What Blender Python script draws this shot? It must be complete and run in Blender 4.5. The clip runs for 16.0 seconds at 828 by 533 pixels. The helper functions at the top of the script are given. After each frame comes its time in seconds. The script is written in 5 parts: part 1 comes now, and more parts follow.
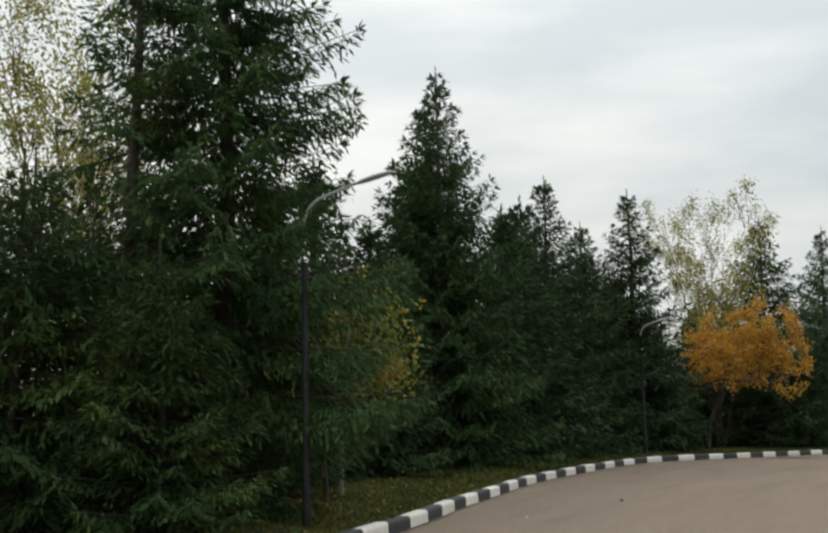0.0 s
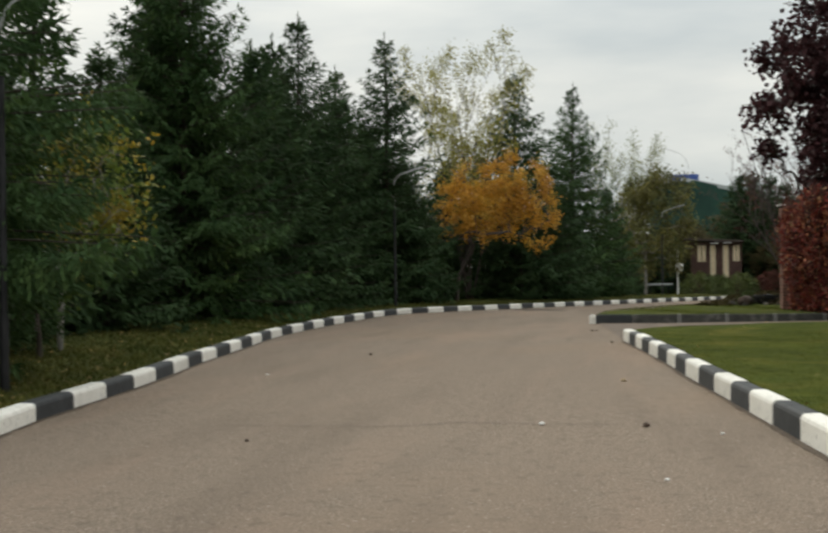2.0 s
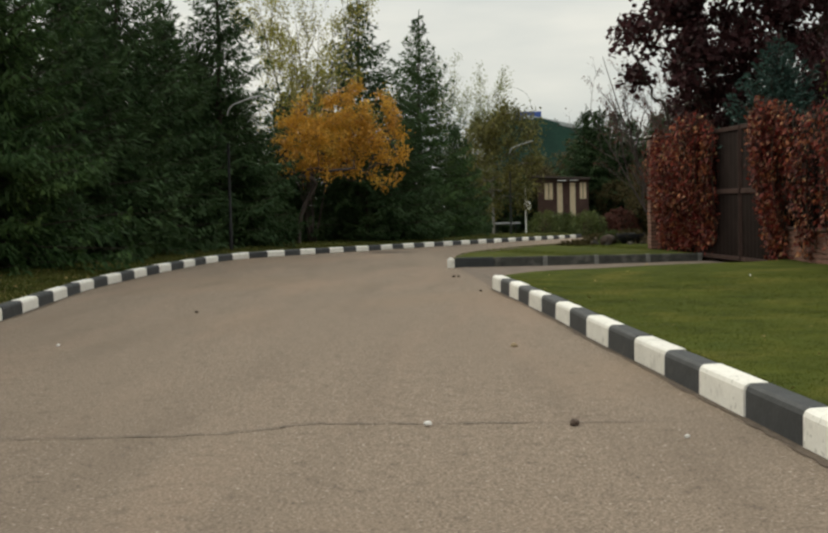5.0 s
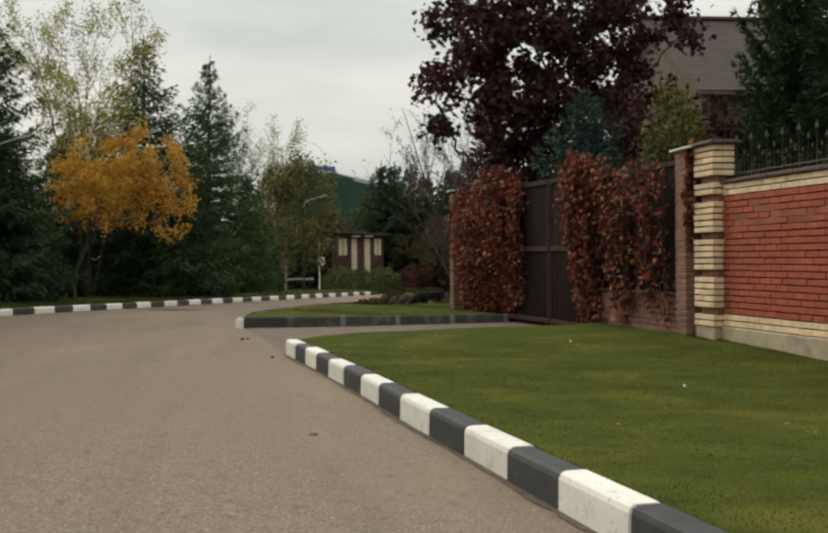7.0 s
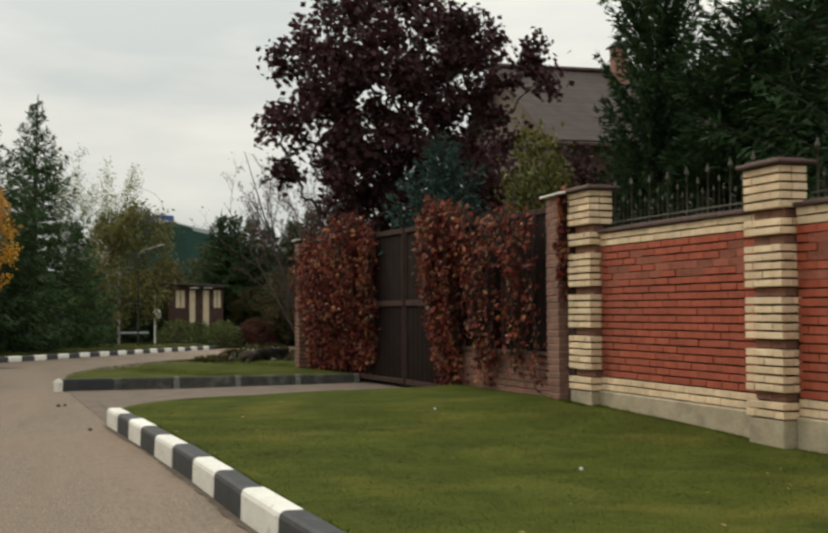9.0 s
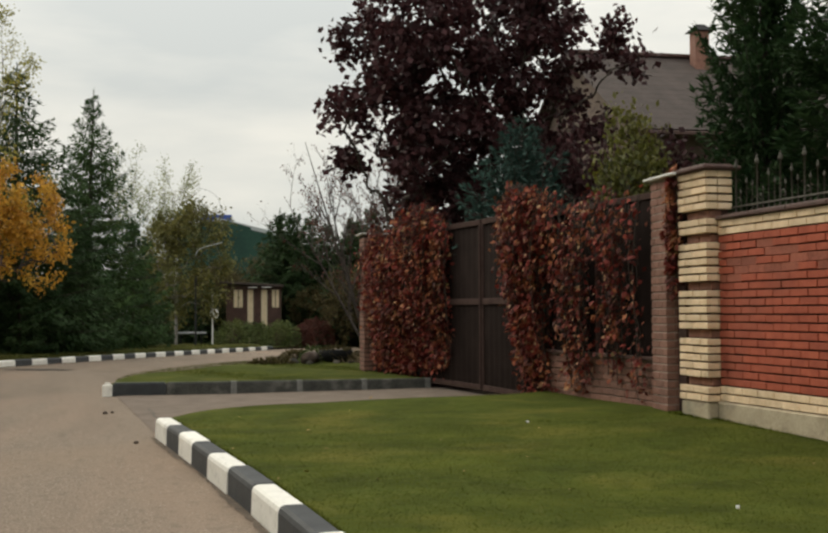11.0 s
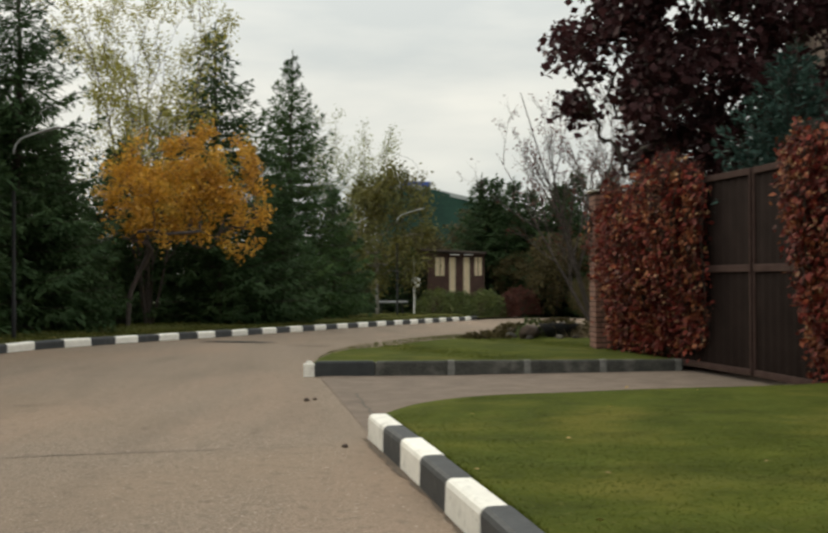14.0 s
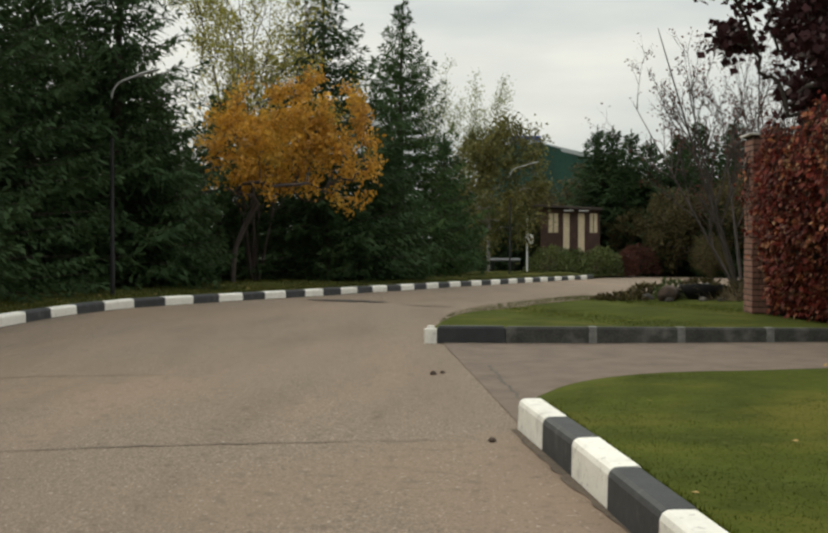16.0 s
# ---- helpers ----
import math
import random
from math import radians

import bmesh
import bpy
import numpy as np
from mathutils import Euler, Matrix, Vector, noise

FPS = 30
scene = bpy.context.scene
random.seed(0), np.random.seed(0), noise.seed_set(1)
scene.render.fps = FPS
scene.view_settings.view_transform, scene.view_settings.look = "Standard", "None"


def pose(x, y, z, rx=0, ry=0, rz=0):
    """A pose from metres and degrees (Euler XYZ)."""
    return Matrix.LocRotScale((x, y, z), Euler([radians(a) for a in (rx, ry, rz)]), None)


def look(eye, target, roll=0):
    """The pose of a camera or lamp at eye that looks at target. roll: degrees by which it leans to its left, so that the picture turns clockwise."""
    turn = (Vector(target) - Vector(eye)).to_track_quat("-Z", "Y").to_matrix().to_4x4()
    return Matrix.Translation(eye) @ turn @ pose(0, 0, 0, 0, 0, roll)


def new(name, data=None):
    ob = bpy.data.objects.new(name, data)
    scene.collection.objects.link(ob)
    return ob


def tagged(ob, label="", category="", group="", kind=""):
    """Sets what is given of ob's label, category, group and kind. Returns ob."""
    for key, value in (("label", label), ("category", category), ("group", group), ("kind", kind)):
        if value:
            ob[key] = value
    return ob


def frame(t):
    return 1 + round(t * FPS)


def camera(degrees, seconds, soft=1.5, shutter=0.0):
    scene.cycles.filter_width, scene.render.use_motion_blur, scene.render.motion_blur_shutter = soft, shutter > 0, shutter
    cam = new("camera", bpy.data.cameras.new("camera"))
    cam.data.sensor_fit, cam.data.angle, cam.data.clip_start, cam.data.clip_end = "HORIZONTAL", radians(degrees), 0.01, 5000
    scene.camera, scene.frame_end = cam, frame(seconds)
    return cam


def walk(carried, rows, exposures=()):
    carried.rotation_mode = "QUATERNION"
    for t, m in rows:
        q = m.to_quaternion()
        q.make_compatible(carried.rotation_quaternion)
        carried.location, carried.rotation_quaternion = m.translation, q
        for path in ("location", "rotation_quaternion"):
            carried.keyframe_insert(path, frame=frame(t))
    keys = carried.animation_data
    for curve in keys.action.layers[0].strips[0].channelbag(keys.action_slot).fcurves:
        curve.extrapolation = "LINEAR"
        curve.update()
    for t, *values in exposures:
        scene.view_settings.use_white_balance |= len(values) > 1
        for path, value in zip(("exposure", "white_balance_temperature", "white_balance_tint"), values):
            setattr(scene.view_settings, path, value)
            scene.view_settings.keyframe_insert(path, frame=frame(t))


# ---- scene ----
cam = camera(38.6, 16.0, soft=2.5, shutter=0.2)
PATH = [
    (0, (0.715, -22.107, 1.339), (-0.048, -20.276, 1.597), -1.2),
    (0.5, (0.641, -21.672, 1.296), (-0.062, -19.806, 1.456), -1.0),
    (1, (0.513, -21.226, 1.289), (-0.086, -19.319, 1.358), -1.3),
    (1.5, (0.379, -20.84, 1.274), (-0.153, -18.912, 1.302), -1.4),
    (2, (0.311, -20.45, 1.276), (-0.065, -18.486, 1.28), -0.8),
    (2.5, (0.206, -19.957, 1.284), (0.042, -17.964, 1.238), -1.1),
    (3, (0.148, -19.578, 1.296), (-0.098, -17.595, 1.222), -0.4),
    (3.5, (-0.017, -19.148, 1.291), (-0.272, -17.166, 1.207), -0.7),
    (3.7, (-0.078, -18.982, 1.289), (-0.296, -16.997, 1.186), -1.0),
    (5.8, (-0.212, -16.69, 1.237), (-0.179, -14.693, 1.14), -0.7),
    (6, (-0.225, -16.511, 1.26), (-0.11, -14.517, 1.173), -0.7),
    (6.5, (-0.209, -16.057, 1.258), (-0.019, -14.066, 1.218), -0.0),
    (7, (-0.185, -15.616, 1.249), (0.056, -13.631, 1.236), -0.4),
    (7.5, (-0.194, -15.194, 1.249), (0.162, -13.227, 1.176), -0.9),
    (8, (-0.141, -14.783, 1.261), (0.266, -12.827, 1.191), -0.2),
    (8.5, (-0.106, -14.346, 1.299), (0.467, -12.429, 1.323), -1.1),
    (9, (-0.009, -13.924, 1.301), (0.495, -11.99, 1.374), -0.3),
    (9.2, (0.024, -13.778, 1.301), (0.474, -11.831, 1.4), 0.1),
    (11.3, (0.119, -12.003, 1.277), (0.53, -10.047, 1.35), -0.2),
    (11.5, (0.131, -11.824, 1.292), (0.576, -9.876, 1.379), -0.2),
    (12, (0.104, -11.328, 1.286), (0.771, -9.444, 1.358), -0.9),
    (12.5, (0.111, -10.899, 1.259), (0.735, -8.998, 1.288), -0.8),
    (13, (0.082, -10.43, 1.268), (0.509, -8.477, 1.283), -0.3),
    (13.5, (0.017, -10.024, 1.277), (0.352, -8.053, 1.287), -1.4),
    (14, (-0.025, -9.538, 1.283), (0.06, -7.54, 1.305), -0.2),
    (14.5, (-0.12, -9.037, 1.264), (-0.185, -7.039, 1.253), 0.3),
    (15, (-0.16, -8.55, 1.263), (-0.37, -6.562, 1.2), 1.0),
    (15.5, (-0.258, -8.144, 1.256), (-0.425, -6.152, 1.198), 0.7),
    (16, (-0.321, -7.628, 1.243), (-0.412, -5.631, 1.193), 0.1),
]
walk(cam, [(t, look(eye, target, roll)) for t, eye, target, roll in PATH],
     [(0, 0.04, 6480, 6), (3.5, 0.03, 6850, 5), (8, 0.05, 6980, 6), (11.5, 0.1, 7060, 7), (12, 0.07, 7070, 7), (12.5, 0.17, 7080, 7), (14, 0.15, 6980, 6), (16, 0.1, 6900, 5)])
# ---- world ----
world = bpy.data.worlds.new("overcast_sky")
scene.world = world
world.use_nodes = True
SUN_AZ, SUN_EL = radians(-38), radians(34)      # azimuth from +y towards +x


def build_sky():
    nt = world.node_tree
    nt.nodes.clear()
    out = nt.nodes.new("ShaderNodeOutputWorld")
    bg = nt.nodes.new("ShaderNodeBackground")
    sky = nt.nodes.new("ShaderNodeTexSky")
    sky.sky_type, sky.sun_disc = 'NISHITA', False
    sky.sun_elevation, sky.sun_rotation = SUN_EL, SUN_AZ
    sky.air_density, sky.dust_density = 1.0, 2.0
    co = nt.nodes.new("ShaderNodeTexCoord")
    mp = nt.nodes.new("ShaderNodeMapping")
    mp.inputs["Scale"].default_value = (1.6, 1.6, 6.5)
    n1 = nt.nodes.new("ShaderNodeTexNoise")
    n1.inputs["Scale"].default_value, n1.inputs["Detail"].default_value = 1.7, 6
    n1.inputs["Roughness"].default_value = 0.5
    ramp = nt.nodes.new("ShaderNodeValToRGB")
    ramp.color_ramp.elements[0].position, ramp.color_ramp.elements[0].color = 0.38, (5.7, 6.05, 6.3, 1)
    ramp.color_ramp.elements[1].position, ramp.color_ramp.elements[1].color = 0.64, (8.3, 8.25, 8.05, 1)
    mix = nt.nodes.new("ShaderNodeMixRGB")
    mix.inputs[0].default_value = 0.93
    nt.links.new(co.outputs["Generated"], mp.inputs["Vector"])
    nt.links.new(mp.outputs[0], n1.inputs["Vector"])
    nt.links.new(n1.outputs["Fac"], ramp.inputs[0])
    nt.links.new(sky.outputs[0], mix.inputs[1])
    nt.links.new(ramp.outputs[0], mix.inputs[2])
    sep, gain, vm = nt.nodes.new("ShaderNodeSeparateXYZ"), nt.nodes.new("ShaderNodeMapRange"), nt.nodes.new("ShaderNodeVectorMath")
    gain.inputs["From Min"].default_value, gain.inputs["From Max"].default_value = 0.15, 0.9
    gain.inputs["To Min"].default_value, gain.inputs["To Max"].default_value = 1.0, 2.0
    vm.operation = 'SCALE'
    nt.links.new(co.outputs["Generated"], sep.inputs[0])
    nt.links.new(sep.outputs["Z"], gain.inputs["Value"])
    nt.links.new(mix.outputs[0], vm.inputs[0])
    nt.links.new(gain.outputs[0], vm.inputs["Scale"])
    nt.links.new(vm.outputs[0], bg.inputs["Color"])
    bg.inputs["Strength"].default_value = 0.1
    nt.links.new(bg.outputs[0], out.inputs["Surface"])


build_sky()
sun_data = bpy.data.lights.new("sun", 'SUN')
sun_data.energy, sun_data.angle, sun_data.color = 1.1, radians(30), (1.0, 0.93, 0.82)
sun = new("sun", sun_data)
sun.matrix_world = look((0, 0, 0), (-math.sin(SUN_AZ) * math.cos(SUN_EL), -math.cos(SUN_AZ) * math.cos(SUN_EL), -math.sin(SUN_EL)))

# ---- materials ----


def material(name, a, b, scale=8.0, rough=0.85, bump=0.3, fine=60.0, metal=0.0, per_object=0.0, per_island=0.0, stain=None,
             stain_scale=0.6, stain_at=0.55, lo=0.38, hi=0.68, transmit=0.0, spec=0.5, dist=0.01):
    """Two noise scales between colours a and b, a slow stain, bump, and a shift of value by object or island."""
    m = bpy.data.materials.new(name)
    m.use_nodes = True
    nt = m.node_tree
    nt.nodes.clear()
    N, lk = nt.nodes.new, nt.links.new
    out, bs = N("ShaderNodeOutputMaterial"), N("ShaderNodeBsdfPrincipled")
    bs.inputs["Roughness"].default_value, bs.inputs["Metallic"].default_value = rough, metal
    bs.inputs["Specular IOR Level"].default_value = spec
    lk(bs.outputs[0], out.inputs["Surface"])
    geo = N("ShaderNodeNewGeometry")
    n1, n2 = N("ShaderNodeTexNoise"), N("ShaderNodeTexNoise")
    n1.inputs["Scale"].default_value, n1.inputs["Detail"].default_value = scale, 5
    n2.inputs["Scale"].default_value, n2.inputs["Detail"].default_value = fine, 3
    lk(geo.outputs["Position"], n1.inputs["Vector"])
    lk(geo.outputs["Position"], n2.inputs["Vector"])
    add = N("ShaderNodeMath")
    add.operation = 'MULTIPLY_ADD'
    lk(n2.outputs["Fac"], add.inputs[0])
    add.inputs[1].default_value = 0.45
    half = N("ShaderNodeMath")
    half.operation = 'MULTIPLY'
    half.inputs[1].default_value = 0.6
    lk(n1.outputs["Fac"], half.inputs[0])
    lk(half.outputs[0], add.inputs[2])
    ramp = N("ShaderNodeValToRGB")
    ramp.color_ramp.elements[0].position, ramp.color_ramp.elements[0].color = lo, (*a, 1)
    ramp.color_ramp.elements[1].position, ramp.color_ramp.elements[1].color = hi, (*b, 1)
    lk(add.outputs[0], ramp.inputs[0])
    col = ramp.outputs[0]
    if stain:
        n3, r3, mx = N("ShaderNodeTexNoise"), N("ShaderNodeValToRGB"), N("ShaderNodeMixRGB")
        n3.inputs["Scale"].default_value, n3.inputs["Detail"].default_value = stain_scale, 7
        lk(geo.outputs["Position"], n3.inputs["Vector"])
        r3.color_ramp.elements[0].position, r3.color_ramp.elements[1].position = stain_at, stain_at + 0.18
        lk(n3.outputs["Fac"], r3.inputs[0])
        lk(r3.outputs[0], mx.inputs[0])
        lk(col, mx.inputs[1])
        mx.inputs[2].default_value = (*stain, 1)
        col = mx.outputs[0]
    for amount, kind in ((per_object, 0), (per_island, 1)):
        if amount:
            if kind == 0:
                src = N("ShaderNodeObjectInfo").outputs["Random"]
            else:
                src = geo.outputs["Random Per Island"]
            mr, hs = N("ShaderNodeMapRange"), N("ShaderNodeHueSaturation")
            mr.inputs["To Min"].default_value, mr.inputs["To Max"].default_value = 1 - amount, 1 + amount
            lk(src, mr.inputs["Value"])
            lk(mr.outputs[0], hs.inputs["Value"])
            lk(col, hs.inputs["Color"])
            col = hs.outputs[0]
    lk(col, bs.inputs["Base Color"])
    if bump:
        bp = N("ShaderNodeBump")
        bp.inputs["Strength"].default_value, bp.inputs["Distance"].default_value = bump, dist
        lk(add.outputs[0], bp.inputs["Height"])
        lk(bp.outputs[0], bs.inputs["Normal"])
    if transmit:
        tr, ms = N("ShaderNodeBsdfTranslucent"), N("ShaderNodeMixShader")
        lk(col, tr.inputs["Color"])
        ms.inputs[0].default_value = transmit
        lk(bs.outputs[0], ms.inputs[1])
        lk(tr.outputs[0], ms.inputs[2])
        lk(ms.outputs[0], out.inputs["Surface"])
    return m


M_ASPHALT = material("asphalt", (0.1210, 0.0920, 0.0690), (0.3410, 0.2686, 0.2091), 60.0, 0.95, 0.3, 190, lo=0.42, hi=0.66, stain=(0.2365, 0.1756, 0.1277), stain_scale=0.22, stain_at=0.5, spec=0.2)


def overlay(m, color, scale, at, width, amount, stretch=(1, 1, 1)):
    """Lays a second tone over a material's colour where a stretched noise rises above a level."""
    nt = m.node_tree
    bs = [n for n in nt.nodes if n.type == 'BSDF_PRINCIPLED'][0]
    under = bs.inputs["Base Color"].links[0].from_socket
    N, lk = nt.nodes.new, nt.links.new
    geo, mp, tx, mr, mx = N("ShaderNodeNewGeometry"), N("ShaderNodeMapping"), N("ShaderNodeTexNoise"), N("ShaderNodeMapRange"), N("ShaderNodeMixRGB")
    mp.inputs["Scale"].default_value = stretch
    tx.inputs["Scale"].default_value, tx.inputs["Detail"].default_value = scale, 4
    mr.inputs["From Min"].default_value, mr.inputs["From Max"].default_value, mr.inputs["To Max"].default_value = at, at + width, amount
    lk(geo.outputs["Position"], mp.inputs["Vector"])
    lk(mp.outputs[0], tx.inputs["Vector"])
    lk(tx.outputs["Fac"], mr.inputs["Value"])
    lk(mr.outputs[0], mx.inputs[0])
    lk(under, mx.inputs[1])
    mx.inputs[2].default_value = (*color, 1)
    lk(mx.outputs[0], bs.inputs["Base Color"])


overlay(M_ASPHALT, (0.134, 0.103, 0.079), 1.0, 0.5, 0.25, 0.5, (1.3, 0.22, 1))
overlay(M_ASPHALT, (0.302, 0.212, 0.155), 1.0, 0.5, 0.2, 0.38, (0.8, 0.13, 1))
overlay(M_ASPHALT, (0.101, 0.077, 0.060), 9.0, 0.56, 0.12, 0.4)
overlay(M_ASPHALT, (0.067, 0.052, 0.042), 38.0, 0.62, 0.04, 0.55)
overlay(M_ASPHALT, (0.5, 0.44, 0.37), 34.0, 0.65, 0.03, 0.65)
M_PATCH = material("asphalt_driveway", (0.115, 0.086, 0.066), (0.19, 0.145, 0.113), 3, 0.95, 0.5, 80)
M_CRACK = material("asphalt_crack", (0.07, 0.058, 0.047), (0.13, 0.11, 0.09), 9, 1.0, 0.2)
M_DARK_STRIP = material("dark_strip", (0.02, 0.017, 0.015), (0.045, 0.038, 0.032), 7, 0.9, 0.3)
# Dark enough for grit and for the shadow painted at the kerb foot.
M_GRIT_SHADE = material("gutter_grit_shade", (0.07, 0.052, 0.038), (0.14, 0.105, 0.078), 14, 1.0, 0.4)
M_SOIL = material("soil", (0.035, 0.04, 0.02), (0.07, 0.075, 0.035), 2, 1.0, 0.4)
M_LAWN = material("lawn_turf", (0.0365, 0.0484, 0.0077), (0.0791, 0.0919, 0.0143), 1.6, 0.98, 0.4, 60, lo=0.36, hi=0.66, stain=(0.1105, 0.1040, 0.0215), stain_scale=0.8, stain_at=0.54, dist=0.012, spec=0.06)
M_VERGE = material("verge_turf", (0.04, 0.05, 0.015), (0.1, 0.1, 0.03), 2.0, 0.98, 0.6, 45, stain=(0.15, 0.12, 0.035), stain_scale=0.7, stain_at=0.56, dist=0.02, spec=0.05)
M_BLADE = material("grass_blade", (0.034, 0.05, 0.0065), (0.104, 0.115, 0.017), 3.0, 0.9, 0.0, 9, per_island=0.1, lo=0.4, hi=0.64, transmit=0.5, spec=0.03)
M_DRYBLADE = material("grass_blade_dry", (0.045, 0.062, 0.014), (0.12, 0.115, 0.03), 1.1, 0.85, 0.0, 7, per_island=0.35, transmit=0.2, spec=0.12)
M_KERB_W = material("kerb_paint_white", (0.74, 0.72, 0.66), (0.85, 0.83, 0.77), 6, 0.75, 0.35, 40, per_object=0.07, stain=(0.5, 0.48, 0.44), stain_scale=4.5, stain_at=0.6)
M_KERB_D = material("kerb_paint_dark", (0.023, 0.026, 0.029), (0.045, 0.049, 0.053), 6, 0.7, 0.35, 40, per_object=0.12, stain=(0.085, 0.085, 0.085), stain_scale=5, stain_at=0.6)
M_KERB_BLACK = material("kerb_paint_black", (0.016, 0.02, 0.022), (0.032, 0.036, 0.038), 7, 0.6, 0.3)
M_KERB_RAW = material("kerb_concrete", (0.035, 0.036, 0.032), (0.085, 0.084, 0.074), 5, 0.95, 0.5, 40, stain=(0.18, 0.175, 0.155), stain_scale=2.6, stain_at=0.54)
M_MORTAR_LIGHT = material("kerb_mortar", (0.13, 0.13, 0.12), (0.24, 0.24, 0.225), 9, 0.95, 0.4)
# The bright green stain paints lit bough tips into the needle colour.
M_NEEDLE = material("spruce_needles", (0.0262, 0.0599, 0.0215), (0.0730, 0.1217, 0.0402), 0.8, 0.75, 0.0, 5, per_island=0.2, transmit=0.25, stain=(0.1020, 0.1451, 0.0374), stain_scale=0.9, stain_at=0.58, spec=0.12)
# Again a paler green stain stands in for light on the boughs.
M_NEEDLE_YOUNG = material("young_spruce_needles", (0.0230, 0.0504, 0.0173), (0.0583, 0.0950, 0.0295), 0.8, 0.75, 0.0, 5, per_island=0.2, transmit=0.25, stain=(0.0871, 0.1267, 0.0295), stain_scale=0.9, stain_at=0.52, spec=0.12)
M_NEEDLE_DARK = material("spruce_needles_dark", (0.0267, 0.0554, 0.0225), (0.0687, 0.1118, 0.0462), 0.8, 0.75, 0.0, 5, per_island=0.2, transmit=0.25, spec=0.12)
M_NEEDLE_BLUE = material("spruce_needles_blue", (0.03, 0.066, 0.055), (0.08, 0.135, 0.112), 2, 0.75, 0.0, 7, per_island=0.2, transmit=0.1, spec=0.12)
M_NEEDLE_PINE = material("pine_needles", (0.0177, 0.0435, 0.0177), (0.0515, 0.0902, 0.0338), 1.2, 0.75, 0.0, 6, per_island=0.2, transmit=0.25, spec=0.12)
M_BARK = material("spruce_bark", (0.03, 0.023, 0.018), (0.07, 0.054, 0.042), 9, 0.95, 0.8, 50)
M_BARK_PALE = material("pale_bark", (0.14, 0.13, 0.12), (0.3, 0.28, 0.25), 8, 0.9, 0.6, 50)
M_BARK_TWIG = material("twig_bark", (0.0490, 0.0385, 0.0350), (0.1050, 0.0840, 0.0770), 9, 0.9, 0.3)
M_LEAF_ORANGE = material("orange_leaf", (0.44, 0.215, 0.025), (0.64, 0.36, 0.045), 0.9, 0.6, 0.0, 6, per_island=0.3, transmit=0.4, stain=(0.62, 0.43, 0.08), stain_scale=0.8, stain_at=0.52)
M_LEAF_YELLOW = material("yellow_leaf", (0.2, 0.195, 0.038), (0.37, 0.335, 0.07), 1.0, 0.6, 0.0, 6, per_island=0.3, transmit=0.4)
M_LEAF_GOLD = material("golden_leaf", (0.26, 0.17, 0.015), (0.44, 0.29, 0.025), 1.0, 0.6, 0.0, 6, per_island=0.3, transmit=0.35, stain=(0.13, 0.18, 0.03), stain_scale=1.5, stain_at=0.36)
M_LEAF_OLIVE = material("olive_leaf", (0.08, 0.09, 0.025), (0.19, 0.165, 0.042), 0.9, 0.65, 0.0, 6, per_island=0.35, transmit=0.3)
M_LEAF_PALE = material("pale_birch_leaf", (0.14, 0.17, 0.05), (0.28, 0.29, 0.1), 0.9, 0.65, 0.0, 6, per_island=0.25, transmit=0.35)
M_LEAF_BROWN = material("brown_leaf", (0.05, 0.043, 0.018), (0.115, 0.094, 0.042), 0.9, 0.7, 0.0, 6, per_island=0.35, transmit=0.25, spec=0.12)
M_LEAF_PURPLE = material("purple_maple_leaf", (0.03, 0.013, 0.0145), (0.068, 0.027, 0.029), 0.9, 0.5, 0.0, 6, per_island=0.4, transmit=0.22, spec=0.12)
# The orange-tan stain puts bright highlights into the red leaf colour.
M_LEAF_RUST = material("creeper_leaf", (0.06, 0.013, 0.011), (0.22, 0.038, 0.028), 1.6, 0.6, 0.0, 7, per_island=0.55, transmit=0.25, stain=(0.42, 0.17, 0.075), stain_scale=4.0, stain_at=0.53, spec=0.12)
M_LEAF_SHRUB = material("shrub_leaf", (0.045, 0.055, 0.011), (0.16, 0.15, 0.022), 1.6, 0.6, 0.0, 7, per_island=0.4, transmit=0.3)
M_LEAF_HEDGE = material("hedge_leaf", (0.057, 0.086, 0.023), (0.149, 0.172, 0.046), 1.2, 0.7, 0.0, 6, per_island=0.4, transmit=0.2)
M_LEAF_BERRY = material("barberry_leaf", (0.07, 0.024, 0.018), (0.15, 0.05, 0.032), 1.2, 0.7, 0.0, 6, per_island=0.4, transmit=0.2)
M_FALLEN = material("fallen_leaf", (0.2, 0.12, 0.04), (0.4, 0.28, 0.1), 8, 0.8, 0.0, 20, per_island=0.45)
M_BRICK_RED = material("brick_red", (0.2913, 0.0539, 0.0265), (0.4046, 0.0924, 0.0460), 9, 0.85, 0.5, 70, per_object=0.1, per_island=0.1)
M_BRICK_SMEAR = material("brick_smeared", (0.2, 0.054, 0.032), (0.33, 0.1, 0.062), 5, 0.9, 0.5, 40, per_object=0.2, per_island=0.2)
M_BRICK_CREAM = material("brick_cream", (0.66, 0.475, 0.295), (0.83, 0.645, 0.45), 9, 0.85, 0.5, 70, per_object=0.13, per_island=0.1)
M_BRICK_BROWN = material("brick_brown", (0.17, 0.082, 0.06), (0.27, 0.135, 0.1), 9, 0.85, 0.5, 70, per_object=0.15, per_island=0.1)
